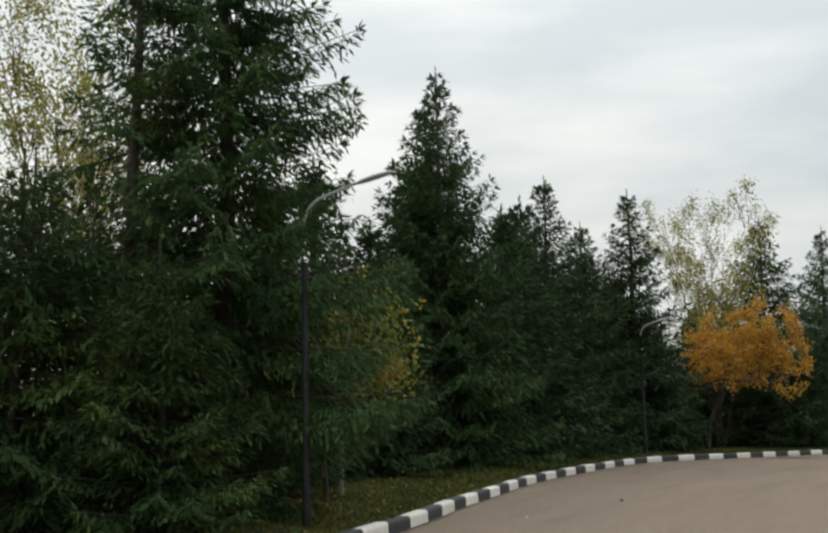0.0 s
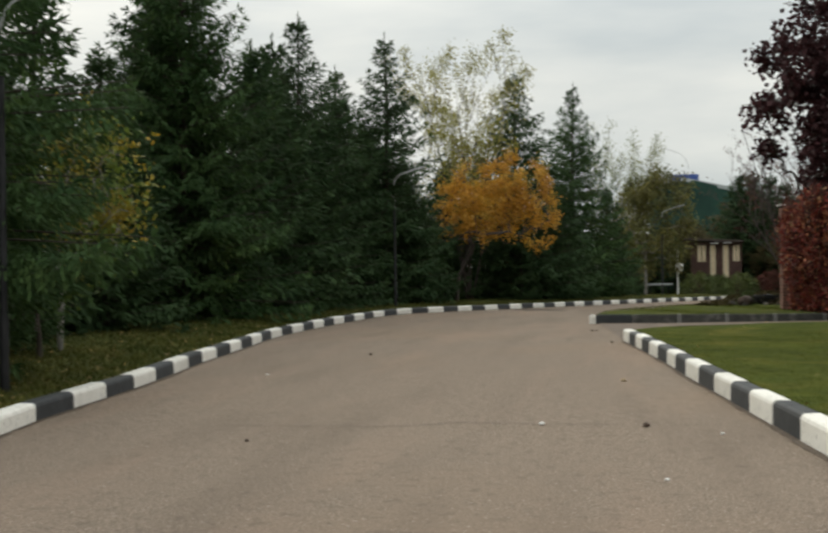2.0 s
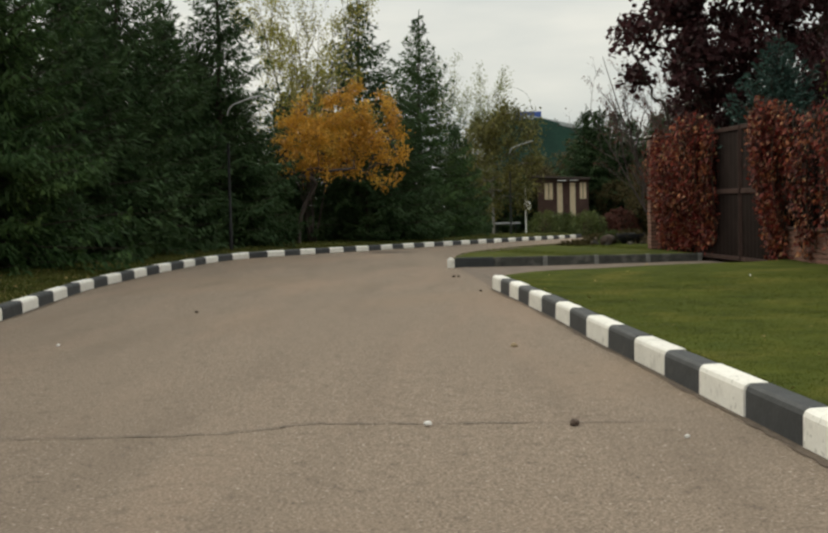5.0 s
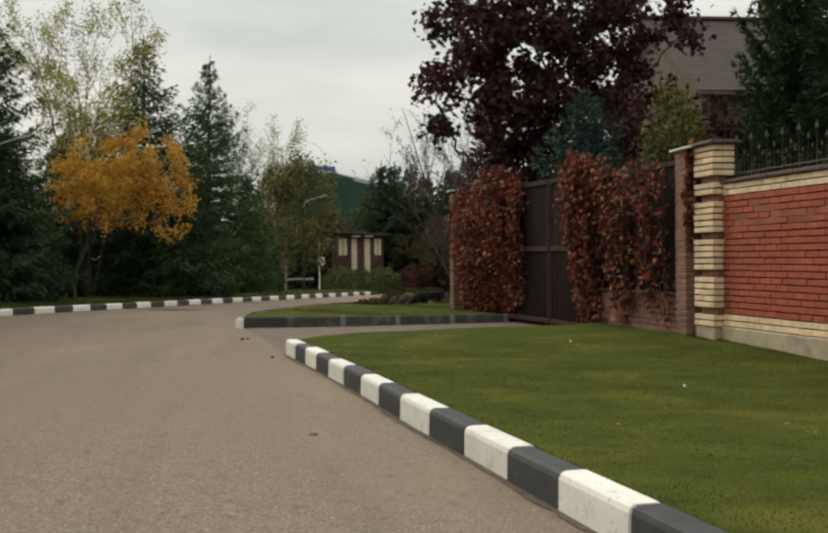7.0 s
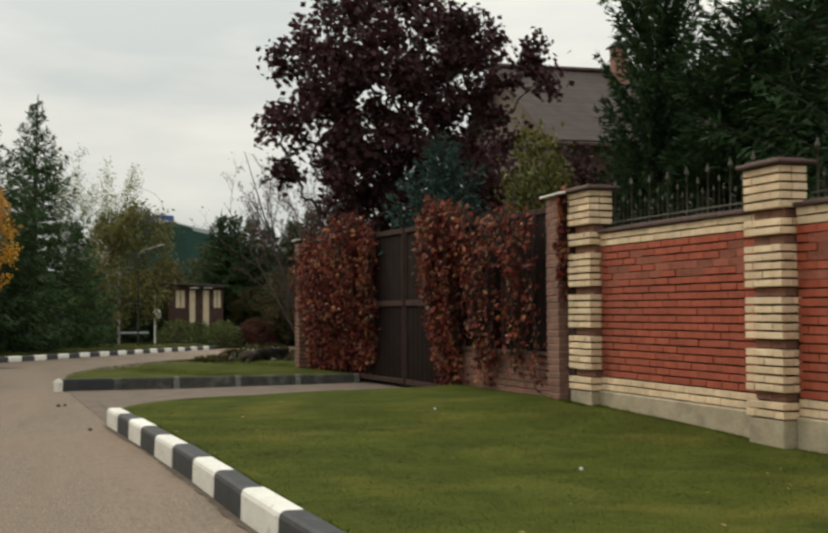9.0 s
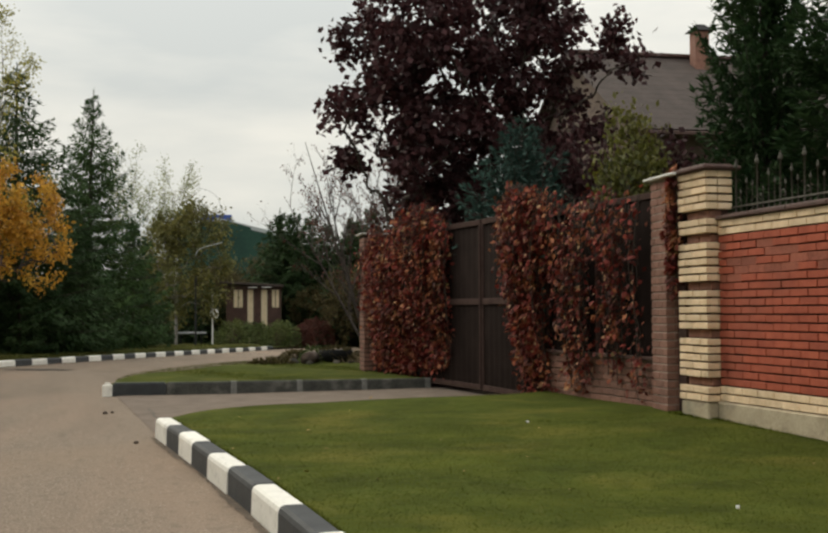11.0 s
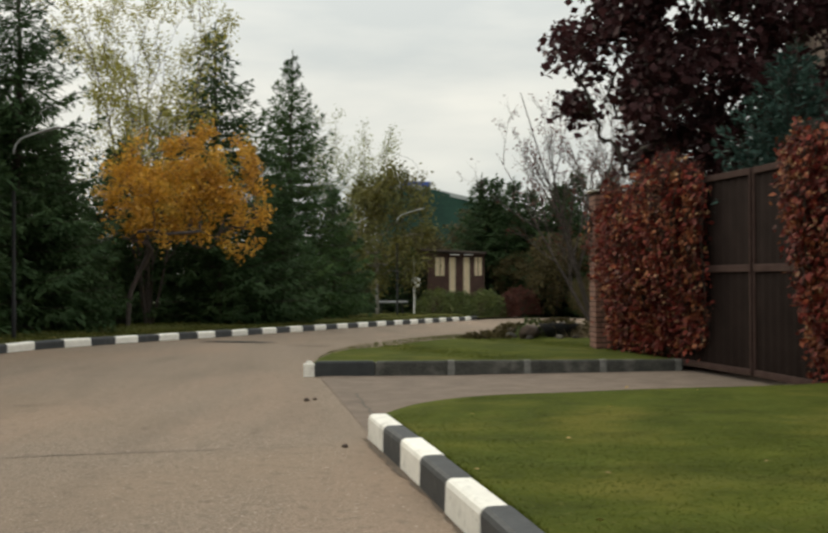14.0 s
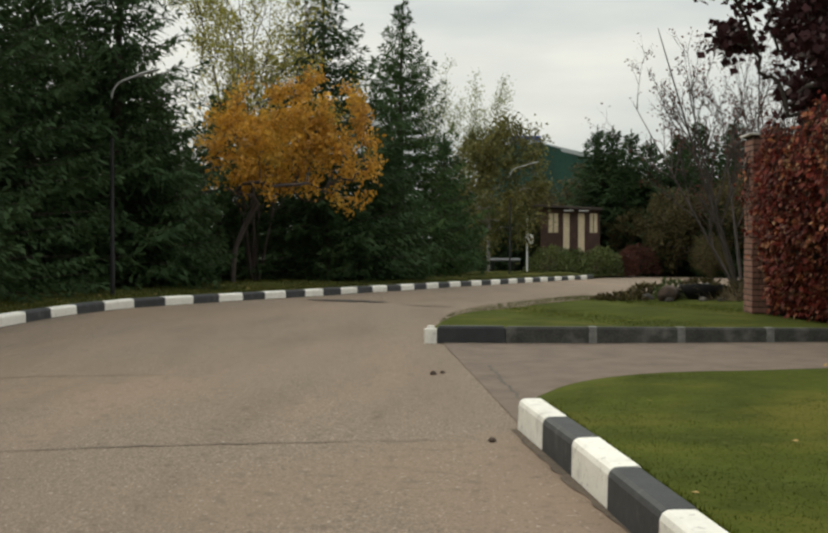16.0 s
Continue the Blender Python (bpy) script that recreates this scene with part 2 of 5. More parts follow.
# Mortar darkened so that its colour also carries the shadow in the joints.
M_MORTAR = material("mortar_dark", (0.035, 0.02, 0.015), (0.07, 0.04, 0.03), 12, 0.98, 0.4)
M_MORTAR_PALE = material("mortar_pale", (0.24, 0.18, 0.15), (0.34, 0.26, 0.22), 12, 0.98, 0.4)
M_CONCRETE = material("concrete_plinth", (0.3432, 0.2829, 0.1927), (0.4680, 0.3977, 0.2829), 5, 0.95, 0.5, 40, stain=(0.1326, 0.1394, 0.1066), stain_scale=1.6, stain_at=0.57)
M_CAP = material("cap_brown", (0.05, 0.024, 0.019), (0.1, 0.05, 0.04), 6, 0.7, 0.3)
M_CAP_WHITE = material("cap_white", (0.62, 0.6, 0.57), (0.78, 0.76, 0.73), 6, 0.6, 0.2)
M_GATE = material("gate_sheet", (0.011, 0.0072, 0.006), (0.021, 0.014, 0.012), 3, 0.9, 0.15, spec=0.04)
M_GATE_FRAME = material("gate_frame", (0.05, 0.03, 0.026), (0.08, 0.052, 0.045), 5, 0.8, 0.15, spec=0.06)
M_IRON = material("railing_iron", (0.06, 0.055, 0.045), (0.12, 0.11, 0.09), 12, 0.75, 0.2)
M_POLE_DARK = material("pole_dark", (0.012, 0.012, 0.013), (0.025, 0.025, 0.026), 6, 0.5, 0.1, spec=0.12)
M_POLE_GREY = material("pole_grey", (0.27, 0.28, 0.28), (0.37, 0.38, 0.38), 6, 0.5, 0.1)
M_ROOF = material("roof_shingle", (0.042, 0.03, 0.026), (0.075, 0.055, 0.048), 2.5, 0.9, 0.5, 30)
M_HOUSE = material("house_plaster", (0.1, 0.072, 0.055), (0.15, 0.11, 0.09), 2, 0.9, 0.3)
M_HUT = material("hut_cladding", (0.05, 0.025, 0.019), (0.09, 0.046, 0.036), 3, 0.8, 0.3)
M_HUT_LIGHT = material("hut_cream_paint", (0.64, 0.52, 0.35), (0.8, 0.67, 0.47), 4, 0.7, 0.2)
M_GREEN_NET = material("green_sheeting", (0.006, 0.034, 0.025), (0.015, 0.06, 0.043), 0.6, 0.85, 0.3, 6)
M_BLUE = material("blue_cladding", (0.02, 0.05, 0.2), (0.04, 0.08, 0.28), 1, 0.7, 0.1)
M_GREY_ROOF = material("grey_roof", (0.3, 0.33, 0.34), (0.42, 0.45, 0.46), 1, 0.7, 0.1)
M_WHITE = material("white_enamel", (0.7, 0.7, 0.69), (0.82, 0.82, 0.81), 8, 0.45, 0.1)
M_STONE = material("field_stone", (0.09, 0.085, 0.078), (0.24, 0.225, 0.205), 6, 0.9, 0.6, 40, per_object=0.35)
M_STONE_DARK = material("field_stone_dark", (0.04, 0.036, 0.03), (0.11, 0.098, 0.082), 6, 0.9, 0.6, 40, per_object=0.3)
M_STALK = material("dead_stalk", (0.14, 0.1, 0.06), (0.3, 0.23, 0.14), 3, 0.9, 0.0, 9, per_island=0.4)
M_WOOD_LOG = material("log_bark", (0.05, 0.035, 0.028), (0.12, 0.085, 0.065), 8, 0.95, 0.7, 40)
M_GREY_METAL = material("grey_metal", (0.22, 0.23, 0.24), (0.34, 0.35, 0.36), 5, 0.5, 0.1, metal=0.3)


overlay(M_LAWN, (0.026, 0.034, 0.007), 1.0, 0.5, 0.2, 0.5, (1.2, 2.0, 1))
overlay(M_LAWN, (0.075, 0.098, 0.02), 2.6, 0.5, 0.2, 0.4)
overlay(M_LAWN, (0.024, 0.036, 0.007), 4.6, 0.55, 0.16, 0.35)
overlay(M_LAWN, (0.098, 0.1, 0.027), 16.0, 0.57, 0.12, 0.55)
# Small tan spots: more highlights painted on the creeper leaves.
overlay(M_LEAF_RUST, (0.58, 0.38, 0.2), 11.0, 0.61, 0.04, 0.75)
overlay(M_LEAF_RUST, (0.12, 0.12, 0.03), 7.0, 0.64, 0.04, 0.7)
overlay(M_BLADE, (0.12, 0.14, 0.026), 0.9, 0.5, 0.2, 0.35, (1.3, 0.8, 1))
overlay(M_BLADE, (0.024, 0.04, 0.006), 1.7, 0.52, 0.14, 0.55, (1.0, 0.7, 1))
overlay(M_CONCRETE, (0.2, 0.17, 0.13), 3.0, 0.55, 0.06, 0.4, (1, 1, 1.6))
overlay(M_BRICK_CREAM, (0.5, 0.38, 0.25), 2.5, 0.52, 0.15, 0.6)
overlay(M_BRICK_RED, (0.23, 0.066, 0.04), 1.2, 0.52, 0.15, 0.4)
overlay(M_KERB_W, (0.42, 0.4, 0.36), 22.0, 0.63, 0.03, 0.55)

# ---- mesh tools ----


def np_mesh(name, verts, faces, mat, smooth=False):
    """A mesh from an n x 3 array and an m x k array of indices."""
    me = bpy.data.meshes.new(name)
    verts, faces = np.asarray(verts, np.float32), np.asarray(faces, np.int32)
    k = faces.shape[1]
    me.vertices.add(len(verts))
    me.vertices.foreach_set("co", verts.ravel())
    me.loops.add(faces.size)
    me.loops.foreach_set("vertex_index", faces.ravel())
    me.polygons.add(len(faces))
    me.polygons.foreach_set("loop_start", np.arange(0, faces.size, k, dtype=np.int32))
    me.polygons.foreach_set("loop_total", np.full(len(faces), k, np.int32))
    if smooth:
        me.polygons.foreach_set("use_smooth", np.ones(len(faces), bool))
    me.materials.append(mat)
    me.update()
    me.validate()
    return me


def bm_mesh(name, bm, mat, smooth=False):
    me = bpy.data.meshes.new(name)
    bmesh.ops.recalc_face_normals(bm, faces=bm.faces)
    for f in bm.faces:
        f.smooth = smooth
    bm.to_mesh(me)
    bm.free()
    me.materials.append(mat)
    return me


def part_mesh(name, me, parent, label=""):
    ob = new(name, me)
    ob.parent = parent
    return tagged(ob, label)


def part(name, bm, mat, parent, label="", smooth=False):
    return part_mesh(name, bm_mesh(name, bm, mat, smooth), parent, label)


def box_bm(x0, x1, y0, y1, z0, z1, bevel=0.0, bm=None):
    own = bmesh.new()
    bmesh.ops.create_cube(own, size=1.0)
    bmesh.ops.scale(own, vec=(x1 - x0, y1 - y0, z1 - z0), verts=own.verts)
    bmesh.ops.translate(own, vec=((x0 + x1) / 2, (y0 + y1) / 2, (z0 + z1) / 2), verts=own.verts)
    if bevel:
        bmesh.ops.bevel(own, geom=own.edges[:], offset=bevel, segments=1, affect='EDGES')
    if bm is None:
        return own
    me = bpy.data.meshes.new("tmp")
    own.to_mesh(me)
    own.free()
    bm.from_mesh(me)
    bpy.data.meshes.remove(me)
    return bm


def thing(name, x=0, y=0, z=0, rz=0.0, label="", category="", group="", kind=""):
    ob = new(name)
    ob.empty_display_size = 0.2
    ob.matrix_basis = pose(x, y, z, 0, 0, rz)
    return tagged(ob, label, category, group, kind)


def tubes(lines, sides=6):
    """Tapered tubes along polylines given as (points, radii): vertices and quads."""
    V, F, base = [], [], 0
    ang = np.linspace(0, 2 * np.pi, sides, endpoint=False)
    ca, sa = np.cos(ang)[:, None], np.sin(ang)[:, None]
    for pts, rad in lines:
        pts = np.asarray(pts, float)
        d = np.gradient(pts, axis=0)
        d /= np.linalg.norm(d, axis=1, keepdims=True) + 1e-9
        ref = np.array([0, 0, 1.0]) if abs(d[:, 2]).mean() < 0.8 else np.array([1.0, 0, 0])
        u = np.cross(d, ref)
        u /= np.linalg.norm(u, axis=1, keepdims=True) + 1e-9
        v = np.cross(d, u)
        n = len(pts)
        for i in range(n):
            V.append(pts[i] + rad[i] * (ca * u[i] + sa * v[i]))
        for i in range(n - 1):
            a = base + i * sides
            for j in range(sides):
                k = (j + 1) % sides
                F.append((a + j, a + k, a + sides + k, a + sides + j))
        base += n * sides
    return np.concatenate(V), np.array(F)


def blades(P, D, N, length, width, fold=0.0):
    """Diamond leaves from P along D, lying across N: vertices and quads."""
    D = D / (np.linalg.norm(D, axis=1, keepdims=True) + 1e-9)
    S = np.cross(D, N)
    S /= np.linalg.norm(S, axis=1, keepdims=True) + 1e-9
    U = np.cross(S, D)
    l, w = np.asarray(length).reshape(-1, 1), np.asarray(width).reshape(-1, 1)
    mid = P + D * l * 0.45
    V = np.stack([P, mid + S * w / 2 + U * w * fold, P + D * l, mid - S * w / 2 + U * w * fold], 1).reshape(-1, 3)
    F = np.arange(len(V)).reshape(-1, 4)
    return V, F


def path_xy(points, step=0.25):
    """A smooth polyline through points, resampled: places and arc lengths."""
    p = [Vector((a, b, 0)) for a, b in points]
    fine = []
    for i in range(len(p) - 1):
        p0, p1, p2, p3 = p[max(i - 1, 0)], p[i], p[i + 1], p[min(i + 2, len(p) - 1)]
        for s in range(12):
            t = s / 12
            fine.append(0.5 * (2 * p1 + (p2 - p0) * t + (2 * p0 - 5 * p1 + 4 * p2 - p3) * t * t + (3 * p1 - p0 - 3 * p2 + p3) * t ** 3))
    fine.append(p[-1])
    a = np.array([(v.x, v.y) for v in fine])
    s = np.r_[0, np.cumsum(np.linalg.norm(np.diff(a, axis=0), axis=1))]
    n = max(2, int(s[-1] / step))
    q = np.linspace(0, s[-1], n)
    return np.stack([np.interp(q, s, a[:, 0]), np.interp(q, s, a[:, 1])], 1), q


def fall(y):
    """The road dips gently beyond the bend."""
    return -0.0174 * np.clip(np.asarray(y, float) - 13, 0, 45)


def loft(name, A, B, rows, zfun, mat, parent=None):
    """A sheet between two polylines of equal length."""
    s = np.linspace(0, 1, rows)[:, None, None]
    G = (1 - s) * A[None] + s * B[None]
    z = zfun(G[..., 0], G[..., 1], np.broadcast_to(s[..., 0], G.shape[:2]))
    V = np.concatenate([G, z[..., None]], -1).reshape(-1, 3)
    n = A.shape[0]
    i, j = np.meshgrid(np.arange(rows - 1), np.arange(n - 1), indexing="ij")
    a = (i * n + j).ravel()
    F = np.stack([a, a + 1, a + n + 1, a + n], 1)
    return new(name, np_mesh(name, V, F, mat, True))
# ---- ground, road, kerbs ----


def build_ground():
    R = np.r_[-2500, -600, -200, np.linspace(-80, 120, 41), 250, 700, 2500]
    X, Y = np.meshgrid(R, R, indexing="ij")
    Z = fall(Y) - 0.08
    n = len(R)
    i, j = np.meshgrid(np.arange(n - 1), np.arange(n - 1), indexing="ij")
    a = (i * n + j).ravel()
    ob = new("ground", np_mesh("ground", np.stack([X, Y, Z], -1).reshape(-1, 3), np.stack([a, a + n, a + n + 1, a + 1], 1), M_SOIL))
    tagged(ob, "dark grassy soil running off beneath the trees", "ground", kind="structure")
    xs, ys = np.linspace(-9, 45, 90), np.linspace(-48, 80, 241)
    X, Y = np.meshgrid(xs, ys, indexing="ij")
    Z = fall(Y) + 0.006 * np.sin(X * 0.9 + 0.4 * Y) * np.cos(0.35 * Y)
    i, j = np.meshgrid(np.arange(len(xs) - 1), np.arange(len(ys) - 1), indexing="ij")
    a = (i * len(ys) + j).ravel()
    ob = new("road", np_mesh("road", np.stack([X, Y, Z], -1).reshape(-1, 3), np.stack([a, a + len(ys), a + len(ys) + 1, a + 1], 1), M_ASPHALT, True))
    tagged(ob, "worn beige-grey asphalt road with fine cracks", "road", kind="structure")


build_ground()

LEFT_LINE = [(-3.4, -36), (-3.85, -24), (-4.2, -17), (-4.42, -13.75), (-4.5, -12.9), (-4.84, -11.0), (-4.98, -9.7), (-5.18, -8.1), (-5.4, -6.7), (-5.72, -4.9), (-6.0, -2.8), (-6.28, -0.8), (-6.46, 0.6), (-6.6, 2.3), (-6.68, 4.2), (-6.72, 6.2), (-6.67, 8.2), (-6.6, 10.0), (-6.42, 11.4), (-6.12, 12.6), (-5.74, 13.6), (-4.88, 16.04), (-3.99, 18.6), (-3.08, 21.16), (-1.24, 26.25), (0.65, 31.36), (2.54, 36.45), (4.48, 41.5), (5.17, 43.2)]
RIGHT_LINE = [(0, 0), (0.22, -1.55), (0.43, -3.15), (0.63, -4.8), (0.81, -6.6), (1.02, -8.35), (1.3, -10.6), (1.65, -13.5), (2.1, -17), (2.9, -23), (4.2, -34)]
LAWN_EDGE = [(4.75, 2.25), (2.6, 2.12), (1.44, 1.94), (0.85, 1.6), (0.45, 1.1), (0.18, 0.45), (0.08, 0.05)]
ISLAND_EDGE = [(-0.72, 6.35), (-0.78, 7.6), (-0.66, 9.2), (-0.19, 10.9), (0.73, 12.8), (1.88, 15.4), (3.07, 18.2), (4.36, 21.3), (7, 25), (12, 29), (22, 34)]


def kerb_stone_mesh(name, length, mat, height=0.2, width=0.16):
    """A stone along +y from its end, its road face at x = 0; the road side rounded over, the ends eased."""
    h = height
    prof = [(0.0, -0.08), (0.004, h - 0.04), (0.014, h - 0.015), (0.034, h - 0.002), (0.06, h), (width - 0.012, h), (width, h - 0.012), (width, -0.08)]
    rings = [(0.002, 0.006), (0.009, 0.0), (length - 0.009, 0.0), (length - 0.002, 0.006)]
    cx, cz = width / 2, h / 2
    V = [(x + (cx - x) * e * 6, y, z + (cz - z) * e * 4) for y, e in rings for x, z in prof]
    n = len(prof)
    bm = bmesh.new()
    vs = [bm.verts.new(v) for v in V]
    for r in range(3):
        for k in range(n):
            a, b = r * n + k, r * n + (k + 1) % n
            bm.faces.new((vs[a], vs[b], vs[b + n], vs[a + n]))
    bm.faces.new(vs[:n])
    bm.faces.new(vs[3 * n:])
    return bm_mesh(name, bm, mat)


def lay_kerb(name, line, cuts, start_dark, label, height):
    """Alternating painted stones along a line, the road on the right hand of it; cuts: arc lengths of the joints."""
    P, s = path_xy(line, 0.1)
    root = thing(name, label=label, category="kerb", kind="structure")
    rng = random.Random(5)
    cache = {}
    for k, (a, b) in enumerate(zip(cuts[:-1], cuts[1:])):
        if a < 0 or b > s[-1] + 0.2:
            continue
        p = np.array([np.interp(a, s, P[:, 0]), np.interp(a, s, P[:, 1])])
        q = np.array([np.interp(b, s, P[:, 0]), np.interp(b, s, P[:, 1])])
        dx, dy = q - p
        dark = (k % 2 == 0) == start_dark
        key = (dark, round(b - a, 2))
        if key not in cache:
            cache[key] = kerb_stone_mesh("kerb_stone", b - a, M_KERB_D if dark else M_KERB_W, height)
        ob = new("kerb_stone", cache[key])
        ob.parent = root
        turn = math.degrees(math.atan2(dy, dx)) - 90
        lean = -math.degrees(math.atan2(float(fall(q[1]) - fall(p[1])), math.hypot(dx, dy)))
        ob.matrix_basis = pose(q[0] + rng.uniform(-0.006, 0.006), q[1], float(fall(q[1])) + rng.uniform(-0.005, 0.005), lean + rng.uniform(-0.3, 0.3), rng.uniform(-1, 1), turn + 180)
    return root


def build_verges():
    P, _ = path_xy(LEFT_LINE, 0.3)
    far = np.clip((P[:, 1] - 8) / 20, 0, 1)
    out = np.stack([P[:, 0] - 24 * (1 - far) - 6 * far, P[:, 1] + 26 * far], 1)
    inner = P + np.stack([-0.1 + 0 * P[:, 0], 0.04 * far], 1)
    bumpy = lambda x, y: 0.025 * np.sin(1.7 * x + 0.8 * y) * np.sin(1.1 * y - 0.5 * x)
    tagged(loft("verge", inner, out, 50, lambda x, y, s: fall(y) + 0.115 + np.minimum(0.12, s * 1.2) + bumpy(x, y) * np.minimum(1, 12 * s), M_VERGE),
           "rough autumn verge of yellowing grass under spruces", "verge", kind="structure")
    E, _ = path_xy(LAWN_EDGE[::-1], 0.1)
    K, _ = path_xy(RIGHT_LINE, 0.25)
    K = K + np.array([0.1, 0])
    front = np.concatenate([E[::-1], K])
    n = len(front)
    back = np.stack([np.where(np.arange(n) < len(E), 4.78, 5.6), np.interp(np.arange(n), [0, len(E), n - 1], [2.27, 1.6, -34])], 1)
    back[:, 0] = np.interp(back[:, 1], [-34, -1.8, -0.6, -0.5, 2.3], [7.65, 5.45, 5.5, 5.2, 4.85])
    tagged(loft("lawn", front, back, 40, lambda x, y, s: 0.165 + s * np.interp(y, [-5.5, -1.5], [-0.03, 0.09]) + 0.012 * np.sin(2.1 * x + y) * np.sin(1.3 * y) * np.minimum(1, 10 * s), M_LAWN),
           "mown green lawn between the kerb and the brick wall", "lawn", kind="structure")
    I, _ = path_xy(ISLAND_EDGE, 0.2)
    b = np.stack([np.linspace(-0.66, 22, len(I)), np.full(len(I), 6.33)], 1)
    tagged(loft("lawn_island", I, b, 24, lambda x, y, s: fall(y) + 0.03 + 0.15 * np.minimum(1, s * 6) + 0.012 * np.sin(2 * x + y), M_LAWN),
           "small mown lawn behind the driveway kerb", "lawn", kind="structure")
    a, _ = path_xy([(5.1, 43.3), (6.3, 45.6), (7.5, 48.4), (11.4, 57.5), (22, 66), (45, 80)], 0.8)
    b, _ = path_xy([(-1, 67), (5, 82), (20, 92), (40, 97), (70, 104)], 0.8)
    q = np.linspace(0, 1, 60)
    pick = lambda c: np.stack([np.interp(q, np.linspace(0, 1, len(c)), c[:, k]) for k in (0, 1)], 1)
    tagged(loft("lawn_far", pick(a), pick(b), 20, lambda x, y, s: fall(y) + 0.1 + 0.05 * s, M_VERGE), "grass beyond the far side road", "lawn", kind="structure")
    g0 = np.stack([np.full(30, 5.4), np.linspace(-34, 6.32, 30)], 1)
    tagged(loft("garden_ground", g0, g0 + np.array([34.0, 0]), 6, lambda x, y, s: 0.1 + 0 * s, M_VERGE), "shaded garden ground behind the wall", "ground", kind="structure")


build_verges()
lay_kerb("kerb_left", LEFT_LINE, [25.02 + 0.9178 * k for k in range(-26, 70)], True, "concrete kerb painted in alternating white and dark grey", 0.165)
lay_kerb("kerb_right", RIGHT_LINE, [0, 0.76, 1.5, 2.26, 3.08, 3.93, 4.8, 5.68, 6.57, 7.48, 8.33, 9.2, 10.0, 10.83] + [10.83 + 0.84 * k for k in range(1, 28)], False, "chunky concrete kerb painted alternately white and charcoal", 0.2)
lay_kerb("kerb_side_road", [(7.4, 48.4), (9.0, 52.2), (11.5, 57.6)], [0.87 * k for k in range(12)], False, "far kerb painted in white and dark grey", 0.165)



def gutter(line, width, label):
    """A thin ragged strip along a kerb's foot: grit and painted-in kerb shade."""
    g = np.random.default_rng(6)
    P, s = path_xy(line, 0.12)
    d = np.gradient(P, axis=0)
    n = np.stack([d[:, 1], -d[:, 0]], 1) / (np.linalg.norm(d, axis=1, keepdims=True) + 1e-9)
    w = width * (0.45 + 0.35 * np.sin(s * 1.7) * np.sin(s * 0.61) + g.uniform(0, 0.5, len(P)))[:, None]
    z = (fall(P[:, 1]) + 0.006 * np.sin(P[:, 0] * 0.9 + 0.4 * P[:, 1]) * np.cos(0.35 * P[:, 1]) + 0.006)[:, None]
    V = np.concatenate([np.c_[P - n * 0.02, z], np.c_[P + n * w, z]])
    m = len(P)
    tagged(new("gutter_dirt_shade", np_mesh("gutter_dirt_shade", V, [(k, k + 1, m + k + 1, m + k) for k in range(m - 1)], M_GRIT_SHADE)), label, "dirt", kind="structure")


gutter(LEFT_LINE, 0.07, "dark grit and painted shade along the foot of the kerb")
gutter(RIGHT_LINE, 0.06, "dark grit and painted shade along the foot of the kerb")



def build_driveway():
    A, _ = path_xy([(0.02, 0.2), (0.4, 1.1), (1.0, 1.75), (2.6, 2.15), (4.8, 2.28)], 0.12)
    B = np.stack([np.linspace(-0.62, 4.5, len(A)), np.full(len(A), 6.25)], 1)
    tagged(loft("driveway", A, B, 20, lambda x, y, s: 0.008 + 0.05 * np.clip((x - 1) / 4, 0, 1) + 0 * s, M_PATCH), "asphalt driveway up to the metal gate", "driveway", kind="structure")
    root = thing("kerb_driveway", label="unpainted dark concrete kerb with one black and one white end stone", category="kerb", kind="structure")
    x = -0.83
    for k, (ln, mat) in enumerate([(0.15, M_KERB_W), (0.8, M_KERB_BLACK)] + [(1.02, M_KERB_RAW)] * 4):
        bm = box_bm(x + 0.003, x + ln - 0.003, 6.18, 6.34, -0.06, 0.2 - 0.005 * (k > 1))
        top = [e for e in bm.edges if all(v.co.z > 0.1 for v in e.verts)]
        bmesh.ops.bevel(bm, geom=top, offset=0.02 if k else 0.035, segments=3, affect='EDGES')
        part("kerb_stone", bm, mat, root)
        if k > 1:
            part("mortar_joint", box_bm(x + ln - 0.05, x + ln + 0.04, 6.175, 6.335, -0.05, 0.199), M_MORTAR_LIGHT, root)
        x += ln


build_driveway()

# ---- trees ----


